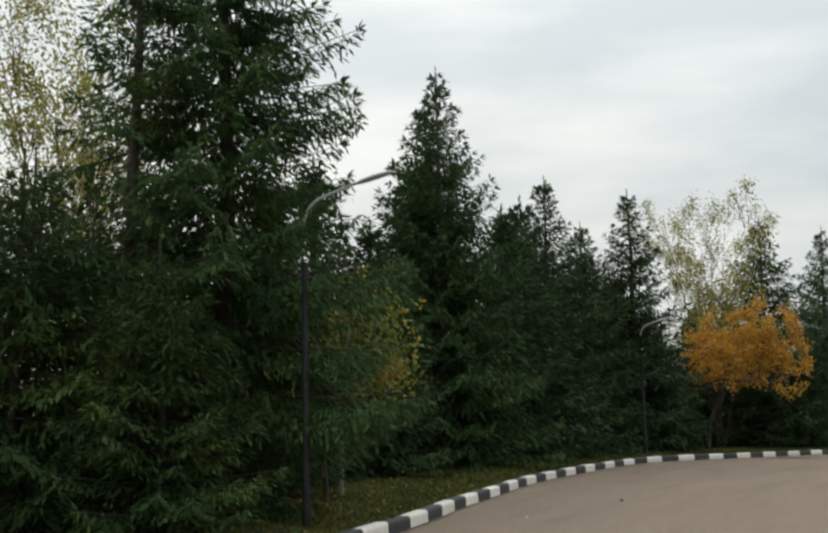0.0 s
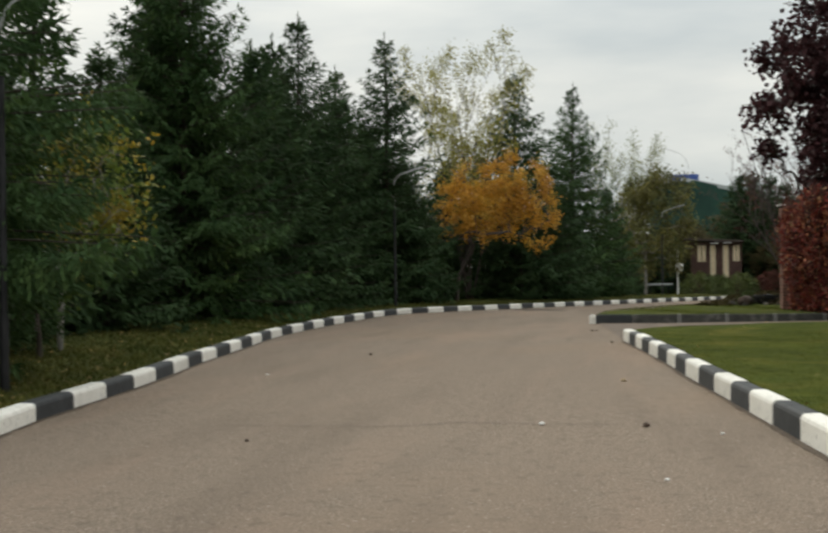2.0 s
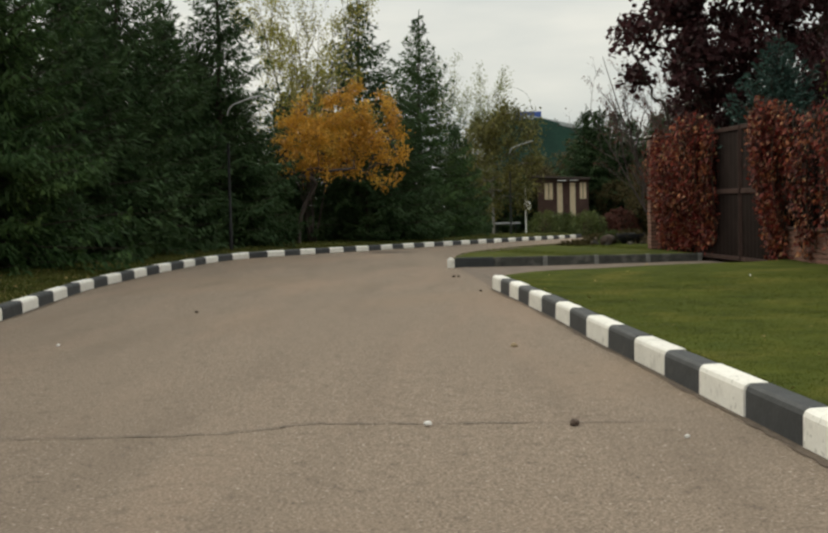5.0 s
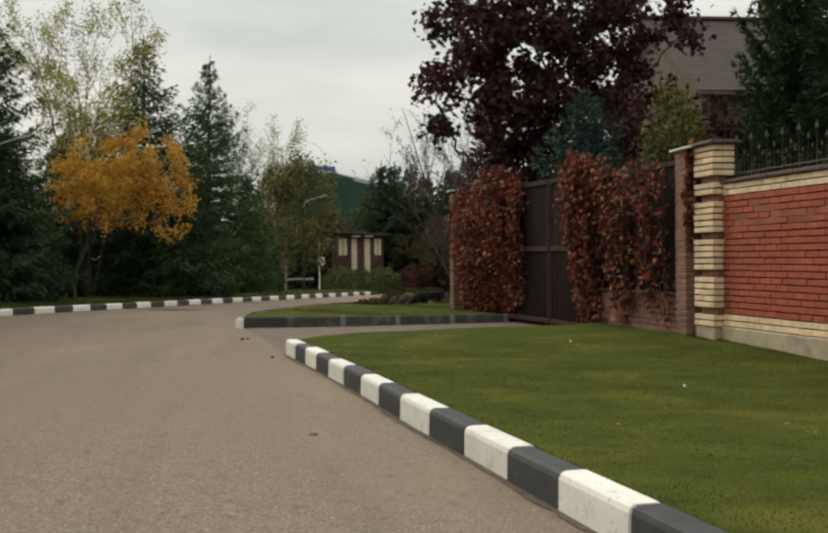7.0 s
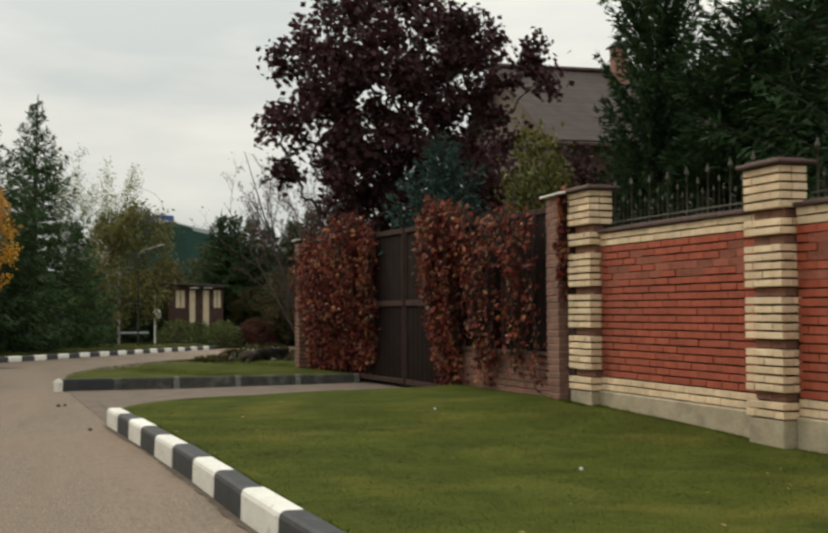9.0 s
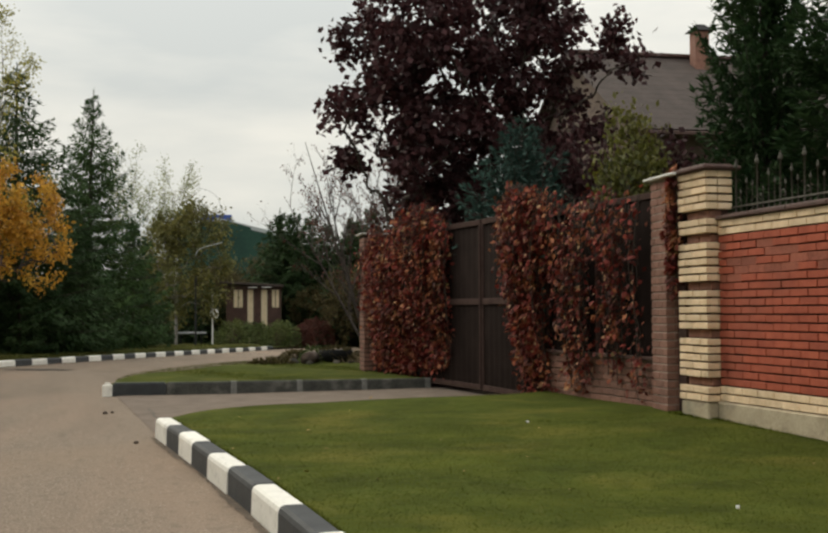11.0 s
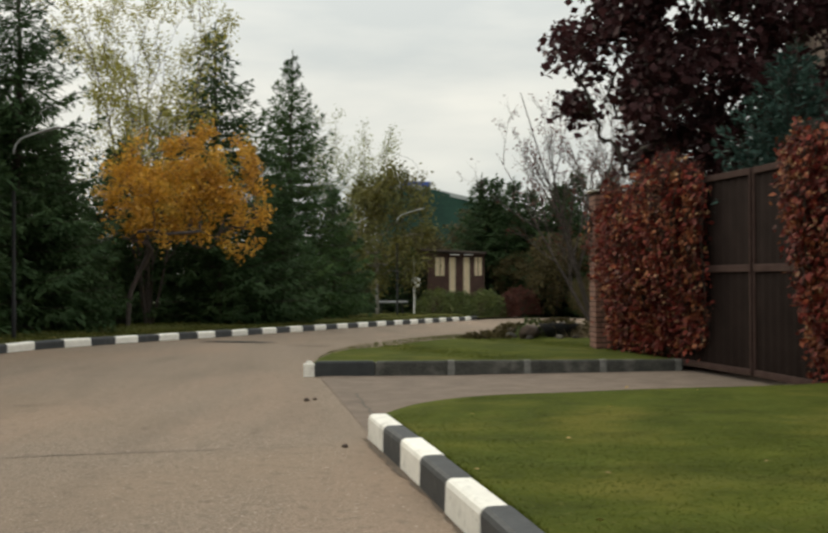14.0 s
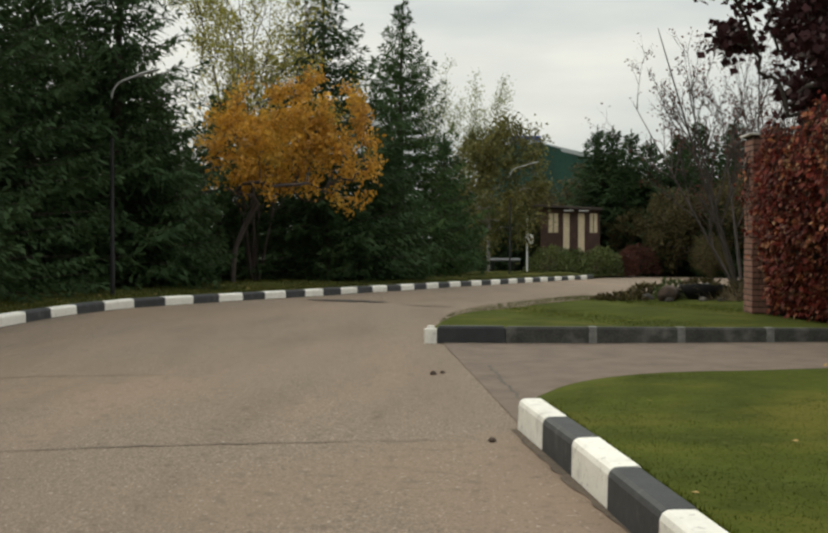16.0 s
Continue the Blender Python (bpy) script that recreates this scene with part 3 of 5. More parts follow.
def spruce_meshes(seed, H, R, foot, whorl, needle, mats, sparse=1.0, droop=0.0, twig=0.085, top=0.8, stout=0.015, skirt=(1, 1, 1), slim=0.32):
    """Trunk and crown meshes: whorled, drooping limbs with flat sprays of needle twigs."""
    g = np.random.default_rng(seed)
    lines, limbs = [], []
    zt = np.linspace(0, H, 14)
    bend = np.stack([0.05 * np.sin(zt * 0.7 + seed), 0.05 * np.cos(zt * 0.5 + seed), zt], 1)
    bend[-1, 2] += 0.25
    lines.append((bend, stout * H * (1 - zt / H) ** 0.9 + 0.01))
    Ps, Ds, Ls = [], [], []
    h = foot
    up = np.array([0, 0, 1.0])
    while h < H - 0.12:
        f = h / H
        n = int(g.integers(6, 9)) if f < 0.85 else 6
        a0 = g.uniform(0, 6.28)
        for k in range(n):
            if g.random() > sparse:
                continue
            hh = h + g.uniform(-0.5, 0.5) * whorl
            a = a0 + k * 6.283 / n + g.uniform(-0.3, 0.3)
            L = (R * (1 - min(hh / H, 0.985)) ** top * float(np.interp(hh / H, [0.75, 0.96], [1.0, 0.7])) + 0.08) * g.uniform(0.66, 1.16) * float(np.interp(hh, [0, 0.9, 1.8], skirt))
            s1 = np.interp(f, [0, 0.35, 0.75, 1], [-0.42, -0.22, 0.2, 0.6]) - droop + g.uniform(-0.12, 0.12)
            s2 = np.interp(f, [0, 0.6, 1], [0.3, 0.26, 0.05])
            fine = float(np.interp(f, [0.6, 0.92], [1.0, 0.88]))
            t = np.linspace(0, 1, 6)
            out = np.stack([np.cos(a) * L * t, np.sin(a) * L * t, hh + L * (s1 * t + s2 * t ** 2.4)], 1)
            limbs.append((out[[0, 2, 5]], (0.005 + 0.006 * L * (1 - t))[[0, 2, 5]]))
            m = max(3, int(L / twig))
            tt = np.linspace(0.14, 1.0, m)
            base = np.stack([np.cos(a) * L * tt, np.sin(a) * L * tt, hh + L * (s1 * tt + s2 * tt ** 2.4)], 1)
            fwd = np.array([np.cos(a), np.sin(a), s1 + 1.2 * s2])
            for side in (-1, 1):
                per = np.array([-np.sin(a), np.cos(a), 0]) * side
                sl = (0.3 * L * (1 - tt) ** 0.7 + 0.13) * g.uniform(0.6, 1.2, m)
                sd = per * 0.7 + fwd * 0.75 + np.stack([0 * tt, 0 * tt, g.uniform(-0.4, 0.05, m)], 1)
                sd /= np.linalg.norm(sd, axis=1, keepdims=True)
                q = np.maximum(2, (sl / twig).astype(int))
                idx = np.repeat(np.arange(m), q)
                u = np.concatenate([np.arange(1, c + 1) / c for c in q]) * 0.95
                pts = base[idx] + sd[idx] * (sl[idx] * u)[:, None]
                pts[:, 2] -= 0.3 * sl[idx] * u * u
                dd = sd[idx] + g.normal(0, 0.34, (len(idx), 3)) - up * (0.1 + 0.3 * u)[:, None]
                Ps.append(pts - dd * 0.04)
                Ds.append(dd)
                Ls.append(g.uniform(0.8, 1.3, len(idx)) * fine)
            hang = np.repeat(base[: max(2, m - 1)], 2, axis=0) + g.normal(0, 0.05, (2 * max(2, m - 1), 3))
            Ps.append(hang)
            Ds.append(fwd * 0.35 + g.normal(0, 0.35, hang.shape) - up)
            Ls.append(g.uniform(0.7, 1.2, len(hang)) * fine)
            tips = np.repeat(base[-1:], 5, axis=0)
            Ps.append(tips)
            Ds.append(fwd + g.normal(0, 0.4, tips.shape) + up * 0.15)
            Ls.append(g.uniform(0.9, 1.3, 5) * fine)
        h += whorl * float(np.interp(f, [0.3, 0.55, 0.8, 1.0], [1.0, 0.8, 0.75, 0.7]))
    q = np.linspace(H - 0.7, H + 0.25, 46)
    Ps.append(np.stack([np.interp(q, bend[:, 2], bend[:, 0]), np.interp(q, bend[:, 2], bend[:, 1]), q], 1))
    Ds.append(np.stack([g.normal(0, 0.5, 46), g.normal(0, 0.5, 46), np.full(46, 1.0)], 1))
    Ls.append(np.full(46, 0.42))
    P, D, L = np.concatenate(Ps), np.concatenate(Ds), np.concatenate(Ls)
    N = g.normal(0, 1, P.shape) * 0.42 + up
    V, F = blades(P, D, N, needle * L, needle * slim * L, 0.12)
    tv, tf = tubes(lines, 7)
    lv, lf = tubes(limbs, 3)
    return np_mesh("trunk", np.concatenate([tv, lv]), np.concatenate([tf, lf + len(tv)]), mats[0], True), np_mesh("crown", V, F, mats[1])


def plant(name, meshes, x, y, z, rz, scale, label, category="tree", group="", names=("trunk", "crown")):
    if y > 13 and x < 3:
        z = 0.17 + float(fall(y))
    root = thing(name, x, y, z, rz, label, category, group)
    root.scale = scale if isinstance(scale, tuple) else (scale,) * 3
    for n, me in zip(names, meshes):
        part_mesh(n, me, root)
    return root


def broadleaf_meshes(seed, trunk, centre, radii, clusters, leaves, size, spread, mats, r0=0.012, up=0.15, width=0.7, lobes=0.28, lowcut=-1.0, sides=5):
    """Wood and leaf meshes: limbs grown from the trunk to points strewn through the crown, thickened by what they carry."""
    g = np.random.default_rng(seed)
    nodes = [np.array(p, float) for p in trunk]
    parent = [-1] + list(range(len(trunk) - 1))
    ready = list(range(max(1, len(trunk) // 3), len(trunk)))
    c, r = np.array(centre, float), np.array(radii, float)
    pts = []
    while len(pts) < clusters:
        p = g.uniform(-1, 1, 3)
        d = np.linalg.norm(p)
        if d > 1 or p[2] < lowcut or d < 0.25 or g.random() > d + 0.2:
            continue
        wob = 0.8 - 0.5 * (lobes - 0.28) + lobes * math.sin(3.1 * p[0] + seed) * math.sin(2.7 * p[1] + 1.3 * seed) + 0.15 * g.random()
        pts.append(c + p * r * wob)
    top = nodes[ready[0]]
    pts.sort(key=lambda p: np.linalg.norm(p - top))
    tips = []
    for p in pts:
        arr = np.array([nodes[i] for i in ready])
        dd = np.linalg.norm(arr - p, axis=1) + 0.6 * np.maximum(0, arr[:, 2] - p[2] + 0.1)
        i = ready[int(np.argmin(dd))]
        a = nodes[i]
        span = np.linalg.norm(p - a)
        last = i
        steps = max(2, int(span / 0.28))
        for s in range(1, steps + 1):
            t = s / steps
            q = a + (p - a) * t + np.array([0, 0, up * span * math.sin(math.pi * t) * 0.6]) + g.normal(0, 0.03, 3) * (s < steps)
            nodes.append(q)
            parent.append(last)
            last = len(nodes) - 1
            ready.append(last)
        tips.append(last)
    load = np.zeros(len(nodes))
    for i in tips:
        load[i] += 1
    for i in range(len(nodes) - 1, 0, -1):
        load[parent[i]] += load[i]
    rad = r0 * np.maximum(load, 0.3) ** 0.45
    lines, kids = [], {}
    for i in range(1, len(nodes)):
        kids.setdefault(parent[i], []).append(i)
    starts = [(-1, 0)]
    while starts:
        p, i = starts.pop()
        chain = [i] if p < 0 else [p, i]
        while i in kids:
            ks = sorted(kids[i], key=lambda k: -load[k])
            for k in ks[1:]:
                starts.append((i, k))
            i = ks[0]
            chain.append(i)
        if len(chain) > 1:
            rr = rad[chain].copy()
            if p >= 0:
                rr[0] = rr[1]
            lines.append(([nodes[k] for k in chain], rr))
    tv, tf = tubes(lines, sides)
    wood = np_mesh("trunk", tv, tf, mats[0], True)
    host = np.array([i for i in range(len(trunk), len(nodes)) if load[i] <= 4])
    pick = g.choice(host, leaves)
    P = np.array(nodes)[pick] + g.normal(0, spread, (leaves, 3))
    D = g.normal(0, 1, (leaves, 3)) + np.array([0, 0, -0.35])
    N = g.normal(0, 1, (leaves, 3)) + np.array([0, 0, 0.5])
    sz = size * g.uniform(0.65, 1.3, leaves)
    V, F = blades(P, D, N, sz, sz * width, 0.12)
    return wood, np_mesh("crown", V, F, mats[1])


def shoot_meshes(seed, stems, H, lean, leaves, size, mats, stray=0.03):
    """A many-stemmed bare tree: straight rising stems, side shoots at sharp angles, fine twigs, a few leaves."""
    g = np.random.default_rng(seed)
    lines, tips = [], []

    def grow(p, d, L, r, level):
        n = 7
        t = np.linspace(0, 1, n)
        d = d / np.linalg.norm(d)
        curve = np.array([g.normal(0, 0.05), g.normal(0, 0.05), 0.1])
        pts = p + d * (L * t)[:, None] + curve * (L * t * t)[:, None]
        lines.append((pts[::2] if level > 1 else pts, (r * (1 - 0.85 * t))[::2] if level > 1 else r * (1 - 0.85 * t)))
        tips.append(pts[2:])
        if level == 3:
            return
        for k in range((9, 6, 3)[level]):
            f = g.uniform(0.22, 0.97)
            i = f * (n - 1)
            q = pts[int(i)] + (pts[min(int(i) + 1, n - 1)] - pts[int(i)]) * (i % 1)
            side = g.normal(0, 1, 3)
            side -= d * (side @ d)
            side /= np.linalg.norm(side)
            grow(q, d * 0.8 + side * g.uniform(0.35, 0.7) + np.array([0, 0, 0.15]), L * (0.5 - 0.22 * f) * g.uniform(0.6, 1.2), r * 0.5 * (1 - 0.6 * f) + 0.0018, level + 1)

    for k in range(stems):
        a = k * 6.283 / stems + g.uniform(-0.4, 0.4)
        out = lean * g.uniform(0.3, 1.1)
        grow(np.array([0.08 * math.cos(a), 0.08 * math.sin(a), 0]), np.array([out * math.cos(a), out * math.sin(a), 1.0]), H * g.uniform(0.75, 1.05), 0.045 * g.uniform(0.7, 1.1), 0)
    tv, tf = tubes(lines, 4)
    P = np.concatenate(tips)
    P = P[g.integers(0, len(P), leaves)] + g.normal(0, stray, (leaves, 3))
    V, F = blades(P, g.normal(0, 1, (leaves, 3)) - np.array([0, 0, 0.8]), g.normal(0, 1, (leaves, 3)), size * g.uniform(0.6, 1.3, leaves), size * 0.7 * np.ones(leaves), 0.1)
    return np_mesh("trunk", tv, tf, mats[0], True), np_mesh("crown", V, F, mats[1])


SP = (M_BARK, M_NEEDLE)
SPD = (M_BARK, M_NEEDLE_DARK)
spruce_big = spruce_meshes(11, 11.5, 3.6, 0.2, 0.3, 0.15, SP, droop=0.1, twig=0.072, top=0.8, skirt=(0.2, 0.45, 0.92), slim=0.26)
spruce_a = spruce_meshes(23, 9.0, 3.4, 0.05, 0.29, 0.17, SP, twig=0.1, top=0.95, skirt=(0.62, 0.85, 1.0))
spruce_b = spruce_meshes(37, 8.4, 3.0, 0.05, 0.29, 0.17, SPD, twig=0.1, top=0.95, skirt=(0.6, 0.85, 1.0))
spruce_c = spruce_meshes(41, 8.8, 2.6, 0.05, 0.3, 0.17, SPD, twig=0.095, top=0.92, skirt=(0.6, 0.85, 1.0))
spruce_lite = spruce_meshes(43, 8.6, 3.1, 0.05, 0.38, 0.28, SPD, twig=0.18, top=0.95, slim=0.34, skirt=(0.65, 0.85, 1.0))
spruce_thin = spruce_meshes(53, 11.0, 2.5, 2.4, 0.5, 0.14, SP, sparse=0.27, droop=0.2, twig=0.08, top=0.5, stout=0.0085, slim=0.26)
spruce_young = spruce_meshes(57, 3.6, 1.7, 0.05, 0.19, 0.125, (M_BARK, M_NEEDLE_YOUNG), twig=0.062, top=0.75, slim=0.26)

GS = "spruces along the road"
plant("spruce", spruce_thin, -7.95, -10.2, 0.12, 20, 1.0, "tall spruce with thin see-through upper limbs", group=GS)
plant("spruce", spruce_big, -7.25, -9.3, 0.1, 0, (0.84, 0.84, 1.0), "large dense dark green spruce with drooping lower limbs by the verge", group=GS)
plant("spruce", spruce_young, -6.75, -11.4, 0.1, 30, 0.85, "young bright green spruce in front of taller ones", group=GS)
plant("spruce", spruce_young, -8.5, -11.6, 0.1, 130, 1.15, "young bright green spruce in front of taller ones", group=GS)
plant("spruce", spruce_young, -10.0, -9.6, 0.12, 210, 1.3, "young green spruce in the deep shade", group=GS)
plant("spruce", spruce_a, -9.4, 3.8, 0.2, 50, (0.9, 0.9, 1.04), "broad dark green spruce behind the verge", group=GS)
plant("spruce", spruce_b, -10.1, 4.6, 0.2, 120, (1.0, 1.0, 1.06), "dark green spruce crowding its neighbour", group=GS)
plant("spruce", spruce_b, -9.3, 12.3, 0.2, 200, (1.03, 1.03, 0.98), "dark green spruce in the row", group=GS)
plant("spruce", spruce_a, -9.5, 17.5, 0.2, 280, (1.0, 1.0, 0.86), "shorter dark green spruce in the row", group=GS)
plant("spruce", spruce_c, -7.85, 17.5, 0.2, 10, (1.12, 1.12, 0.99), "slender pointed dark spruce in the row", group=GS)
plant("spruce", spruce_b, -4.6, 27.0, 0.15, 70, (1.3, 1.3, 1.07), "dark spruce behind the orange tree", group=GS)
plant("spruce", spruce_a, -2.6, 33.0, 0.1, 160, (1.0, 1.0, 1.05), "dark spruce with a spiky top", group=GS)
for k, (x, y, s) in enumerate([(-12.5, 10, 0.9), (-13, 20, 1.0), (-10.2, 26, 0.8), (-12.8, 1.5, 0.72), (-13.5, -3.5, 0.55), (-7.2, 24.8, 0.6), (-1.2, 36.5, 0.6), (-6.8, 33, 0.75),
                               (-9.2, 8.0, 0.78), (-8.7, 14.8, 0.74), (-10.8, 14.5, 0.95), (-7.6, 20.2, 0.5), (-10.4, -0.8, 0.75), (-9.3, -0.4, 0.6), (-9.9, -3.6, 0.62), (-8.9, 10.2, 0.66), (-11.4, 7.4, 0.95), (-8.7, -7.2, 0.5), (-5.2, 30, 0.6), (-2.6, 28.6, 0.5), (-3.6, 37, 0.65), (-4.2, 24.8, 0.42),
                               (-1.0, 41, 0.45), (-11.2, -5.2, 0.6), (-8.3, 22.0, 0.62), (-7.4, 27.5, 0.68), (-9.0, 19.6, 0.7)]):
    plant("spruce", spruce_lite, x, y, 0.15 + float(fall(y)), 47 * k, (s * 1.08, s * 1.08, s), "dark spruce filling the row behind", group=GS)

orange = broadleaf_meshes(3, [(-0.15, 0, 0), (-0.14, 0, 0.5), (-0.08, 0.02, 0.95), (0.12, 0.05, 1.4), (0.45, 0.05, 2.0)], (1.15, 0, 3.3), (2.35, 1.9, 1.8), 240, 12500, 0.1, 0.12, (M_BARK_TWIG, M_LEAF_ORANGE), r0=0.0055, lowcut=-0.7, lobes=0.3)
plant("orange_tree", orange, -6.02, 21.6, 0.2, 0, (1.0, 1.0, 1.03), "small tree in full orange autumn leaf on the verge")
birch = shoot_meshes(7, 6, 7.6, 0.22, 17000, 0.075, (M_BARK_TWIG, M_LEAF_YELLOW), 0.11)
plant("birch", birch, -6.1, 24.2, 0.2, 0, (1.05, 1.05, 1.06), "tall slim birch with sparse pale yellow leaves", group="birches")
birch_far = broadleaf_meshes(9, [(0, 0, 0), (0, 0.05, 2.0), (0.1, 0, 4.0), (0.1, 0, 5.0)], (0.3, 0, 3.3), (2.1, 1.6, 3.0), 150, 11000, 0.13, 0.2, (M_BARK_PALE, M_LEAF_OLIVE), r0=0.008, up=0.25)
plant("birch", birch_far, 0.6, 45.5, -0.1, 0, (1.12, 1.12, 1.2), "young birch turning olive and brown", group="birches")
birch_pale = shoot_meshes(8, 6, 6.6, 0.3, 9000, 0.085, (M_BARK_TWIG, M_LEAF_PALE), 0.17)
plant("birch", birch_pale, -0.6, 48.0, -0.1, 80, (0.9, 0.9, 1.15), "slim birch with pale yellow-green leaves", group="birches")
golden = broadleaf_meshes(13, [(0, 0, 0), (0.02, 0, 0.6), (0.1, 0, 1.2), (0.1, 0, 2.4)], (0.45, 0.1, 2.2), (0.8, 0.8, 1.45), 90, 2600, 0.085, 0.18, (M_BARK_PALE, M_LEAF_GOLD), r0=0.006, up=0.2)
plant("birch", birch, -15.8, -1.0, 0.2, 40, (1.3, 1.3, 1.25), "tall birch with thin yellow leaves behind the spruces", group="birches")
plant("spruce", spruce_young, -8.5, -6.5, 0.15, 70, 0.85, "young green spruce beside the golden tree", group=GS)
plant("golden_tree", golden, -7.75, -5.0, 0.15, 0, 1.0, "small tree with golden and green leaves between spruces")

maple = broadleaf_meshes(17, [(0, 0, 0), (0, 0, 1.2), (0.1, 0, 2.4), (0.2, 0.1, 3.6), (0.3, 0, 5.0)], (0.35, 0, 4.9), (3.1, 2.8, 3.75), 380, 24000, 0.14, 0.15, (M_BARK, M_LEAF_PURPLE), r0=0.0085, width=0.85, lobes=0.36)
plant("maple_tree", maple, 5.65, 9.8, 0.2, 0, 1.0, "large spreading maple with dark purple leaves behind the fence")
bluespruce = spruce_meshes(61, 4.2, 1.45, 0.2, 0.2, 0.13, (M_BARK, M_NEEDLE_BLUE), twig=0.06, droop=-0.75, top=0.85, slim=0.28)
plant("blue_spruce", bluespruce, 5.7, 5.9, 0.1, 0, (1.0, 1.0, 0.98), "young silver-blue spruce behind the gate")
shrub = broadleaf_meshes(19, [(0, 0, 0), (0, 0, 1.0), (0.1, 0, 2.0), (0.1, 0, 3.0)], (0.1, 0, 2.6), (0.95, 0.9, 1.5), 130, 4600, 0.1, 0.15, (M_BARK, M_LEAF_SHRUB), r0=0.006, up=0.3)
plant("shrub", shrub, 6.3, 2.9, 0.1, 0, (0.66, 0.66, 0.97), "upright garden shrub turning yellow-green")
redshrub = broadleaf_meshes(20, [(0, 0, 0), (0, 0, 1.0), (0.1, 0, 2.0)], (0.1, 0, 2.2), (1.5, 1.2, 1.2), 110, 4600, 0.11, 0.15, (M_BARK, M_LEAF_PURPLE), r0=0.006, up=0.3)
plant("shrub", redshrub, 7.6, 4.6, 0.1, 0, (1.0, 1.0, 1.15), "dark red garden shrub behind the fence")
plant("shrub", redshrub, 7.25, 6.7, 0.1, 120, (0.85, 0.85, 1.25), "dark red garden shrub behind the fence")
pine = spruce_meshes(67, 9.0, 1.3, 0.3, 0.22, 0.17, (M_BARK, M_NEEDLE_PINE), twig=0.076, droop=-0.85, top=0.36, slim=0.32)
plant("pine", pine, 8.6, 3.4, 0.1, 0, (0.76, 0.76, 1.0), "dense tall conifer in the garden", group="garden conifers")
pine_open = spruce_meshes(71, 8.5, 3.3, 1.3, 0.36, 0.21, (M_BARK, M_NEEDLE_PINE), sparse=0.9, twig=0.11, droop=-0.25, top=0.4, slim=0.22)
plant("pine", pine_open, 10.4, 1.4, 0.1, 0, 0.68, "open-limbed pine in the garden", group="garden conifers")
plant("pine", pine_open, 9.3, -4.6, 0.1, 40, 0.8, "open-limbed pine above the brick wall", group="garden conifers")
plant("pine", pine, 9.6, -0.6, 0.1, 150, (1.15, 1.15, 0.82), "dense tall conifer behind the brick wall", group="garden conifers")
plant("pine", pine_open, 9.3, -2.4, 0.1, 100, 0.85, "open-limbed pine above the brick wall", group="garden conifers")
plant("pine", pine, 9.1, 1.3, 0.1, 210, (1.15, 1.15, 0.62), "dense shorter conifer behind the brick wall", group="garden conifers")
plant("pine", pine, 11.8, 4.6, 0.1, 60, (0.9, 0.9, 0.62), "dense dark conifer deeper in the garden", group="garden conifers")
bare = shoot_meshes(29, 8, 5.0, 0.55, 2600, 0.06, (M_BARK_TWIG, M_LEAF_BERRY), 0.05)
plant("bare_tree", bare, 4.95, 15.2, 0.1, 0, 1.0, "nearly bare slender tree with a few dark leaves")
plant("bare_tree", bare, 6.6, 17.5, 0.0, 130, 0.85, "nearly bare slender tree with a few dark leaves")

# ---- brick wall, pillars, fence, gate ----
COURSE, WALL_COURSE, WALL_FOOT = 0.0768, 0.0752, 0.405
WALL_TURN, WALL_X, WALL_Y = 3.9, 5.285, -1.8


def on_wall(u):
    """Plan point on the wall's road face, u metres south of the pillar beside the fence."""
    a = math.radians(WALL_TURN)
    return WALL_X + u * math.sin(a), WALL_Y - u * math.cos(a)


def brick_mesh(name, sx, sy, sz, mat):
    return bm_mesh(name, box_bm(-sx / 2, sx / 2, -sy / 2, sy / 2, -sz / 2, sz / 2, 0.004), mat)


BRICKS = {}


def brick(parent, cx, cy, cz, sx, sy, mat, rng, sz=0.081):
    key = (round(sx, 2), round(sy, 2), sz, mat.name)
    if key not in BRICKS:
        BRICKS[key] = brick_mesh("brick", sx - 0.006, sy - 0.006, sz, mat)
    ob = new("brick", BRICKS[key])
    ob.parent = parent
    ob.matrix_basis = pose(cx + rng.uniform(-0.003, 0.003), cy, cz, 0, 0, rng.uniform(-0.5, 0.5))
    return ob


def ring(odd):
    """Plan rectangles of one course of a pillar 0.555 m wide and 0.29 m deep, its face at x = 0."""
    w = [(0, 0.277), (0.277, 0.555)] if odd else [(0, 0.138), (0.138, 0.417), (0.417, 0.555)]
    h = 0.13
    return [(0, h, c, d) for c, d in w] + [(h, 0.29, 0, 0.12), (h, 0.29, 0.435, 0.555)]


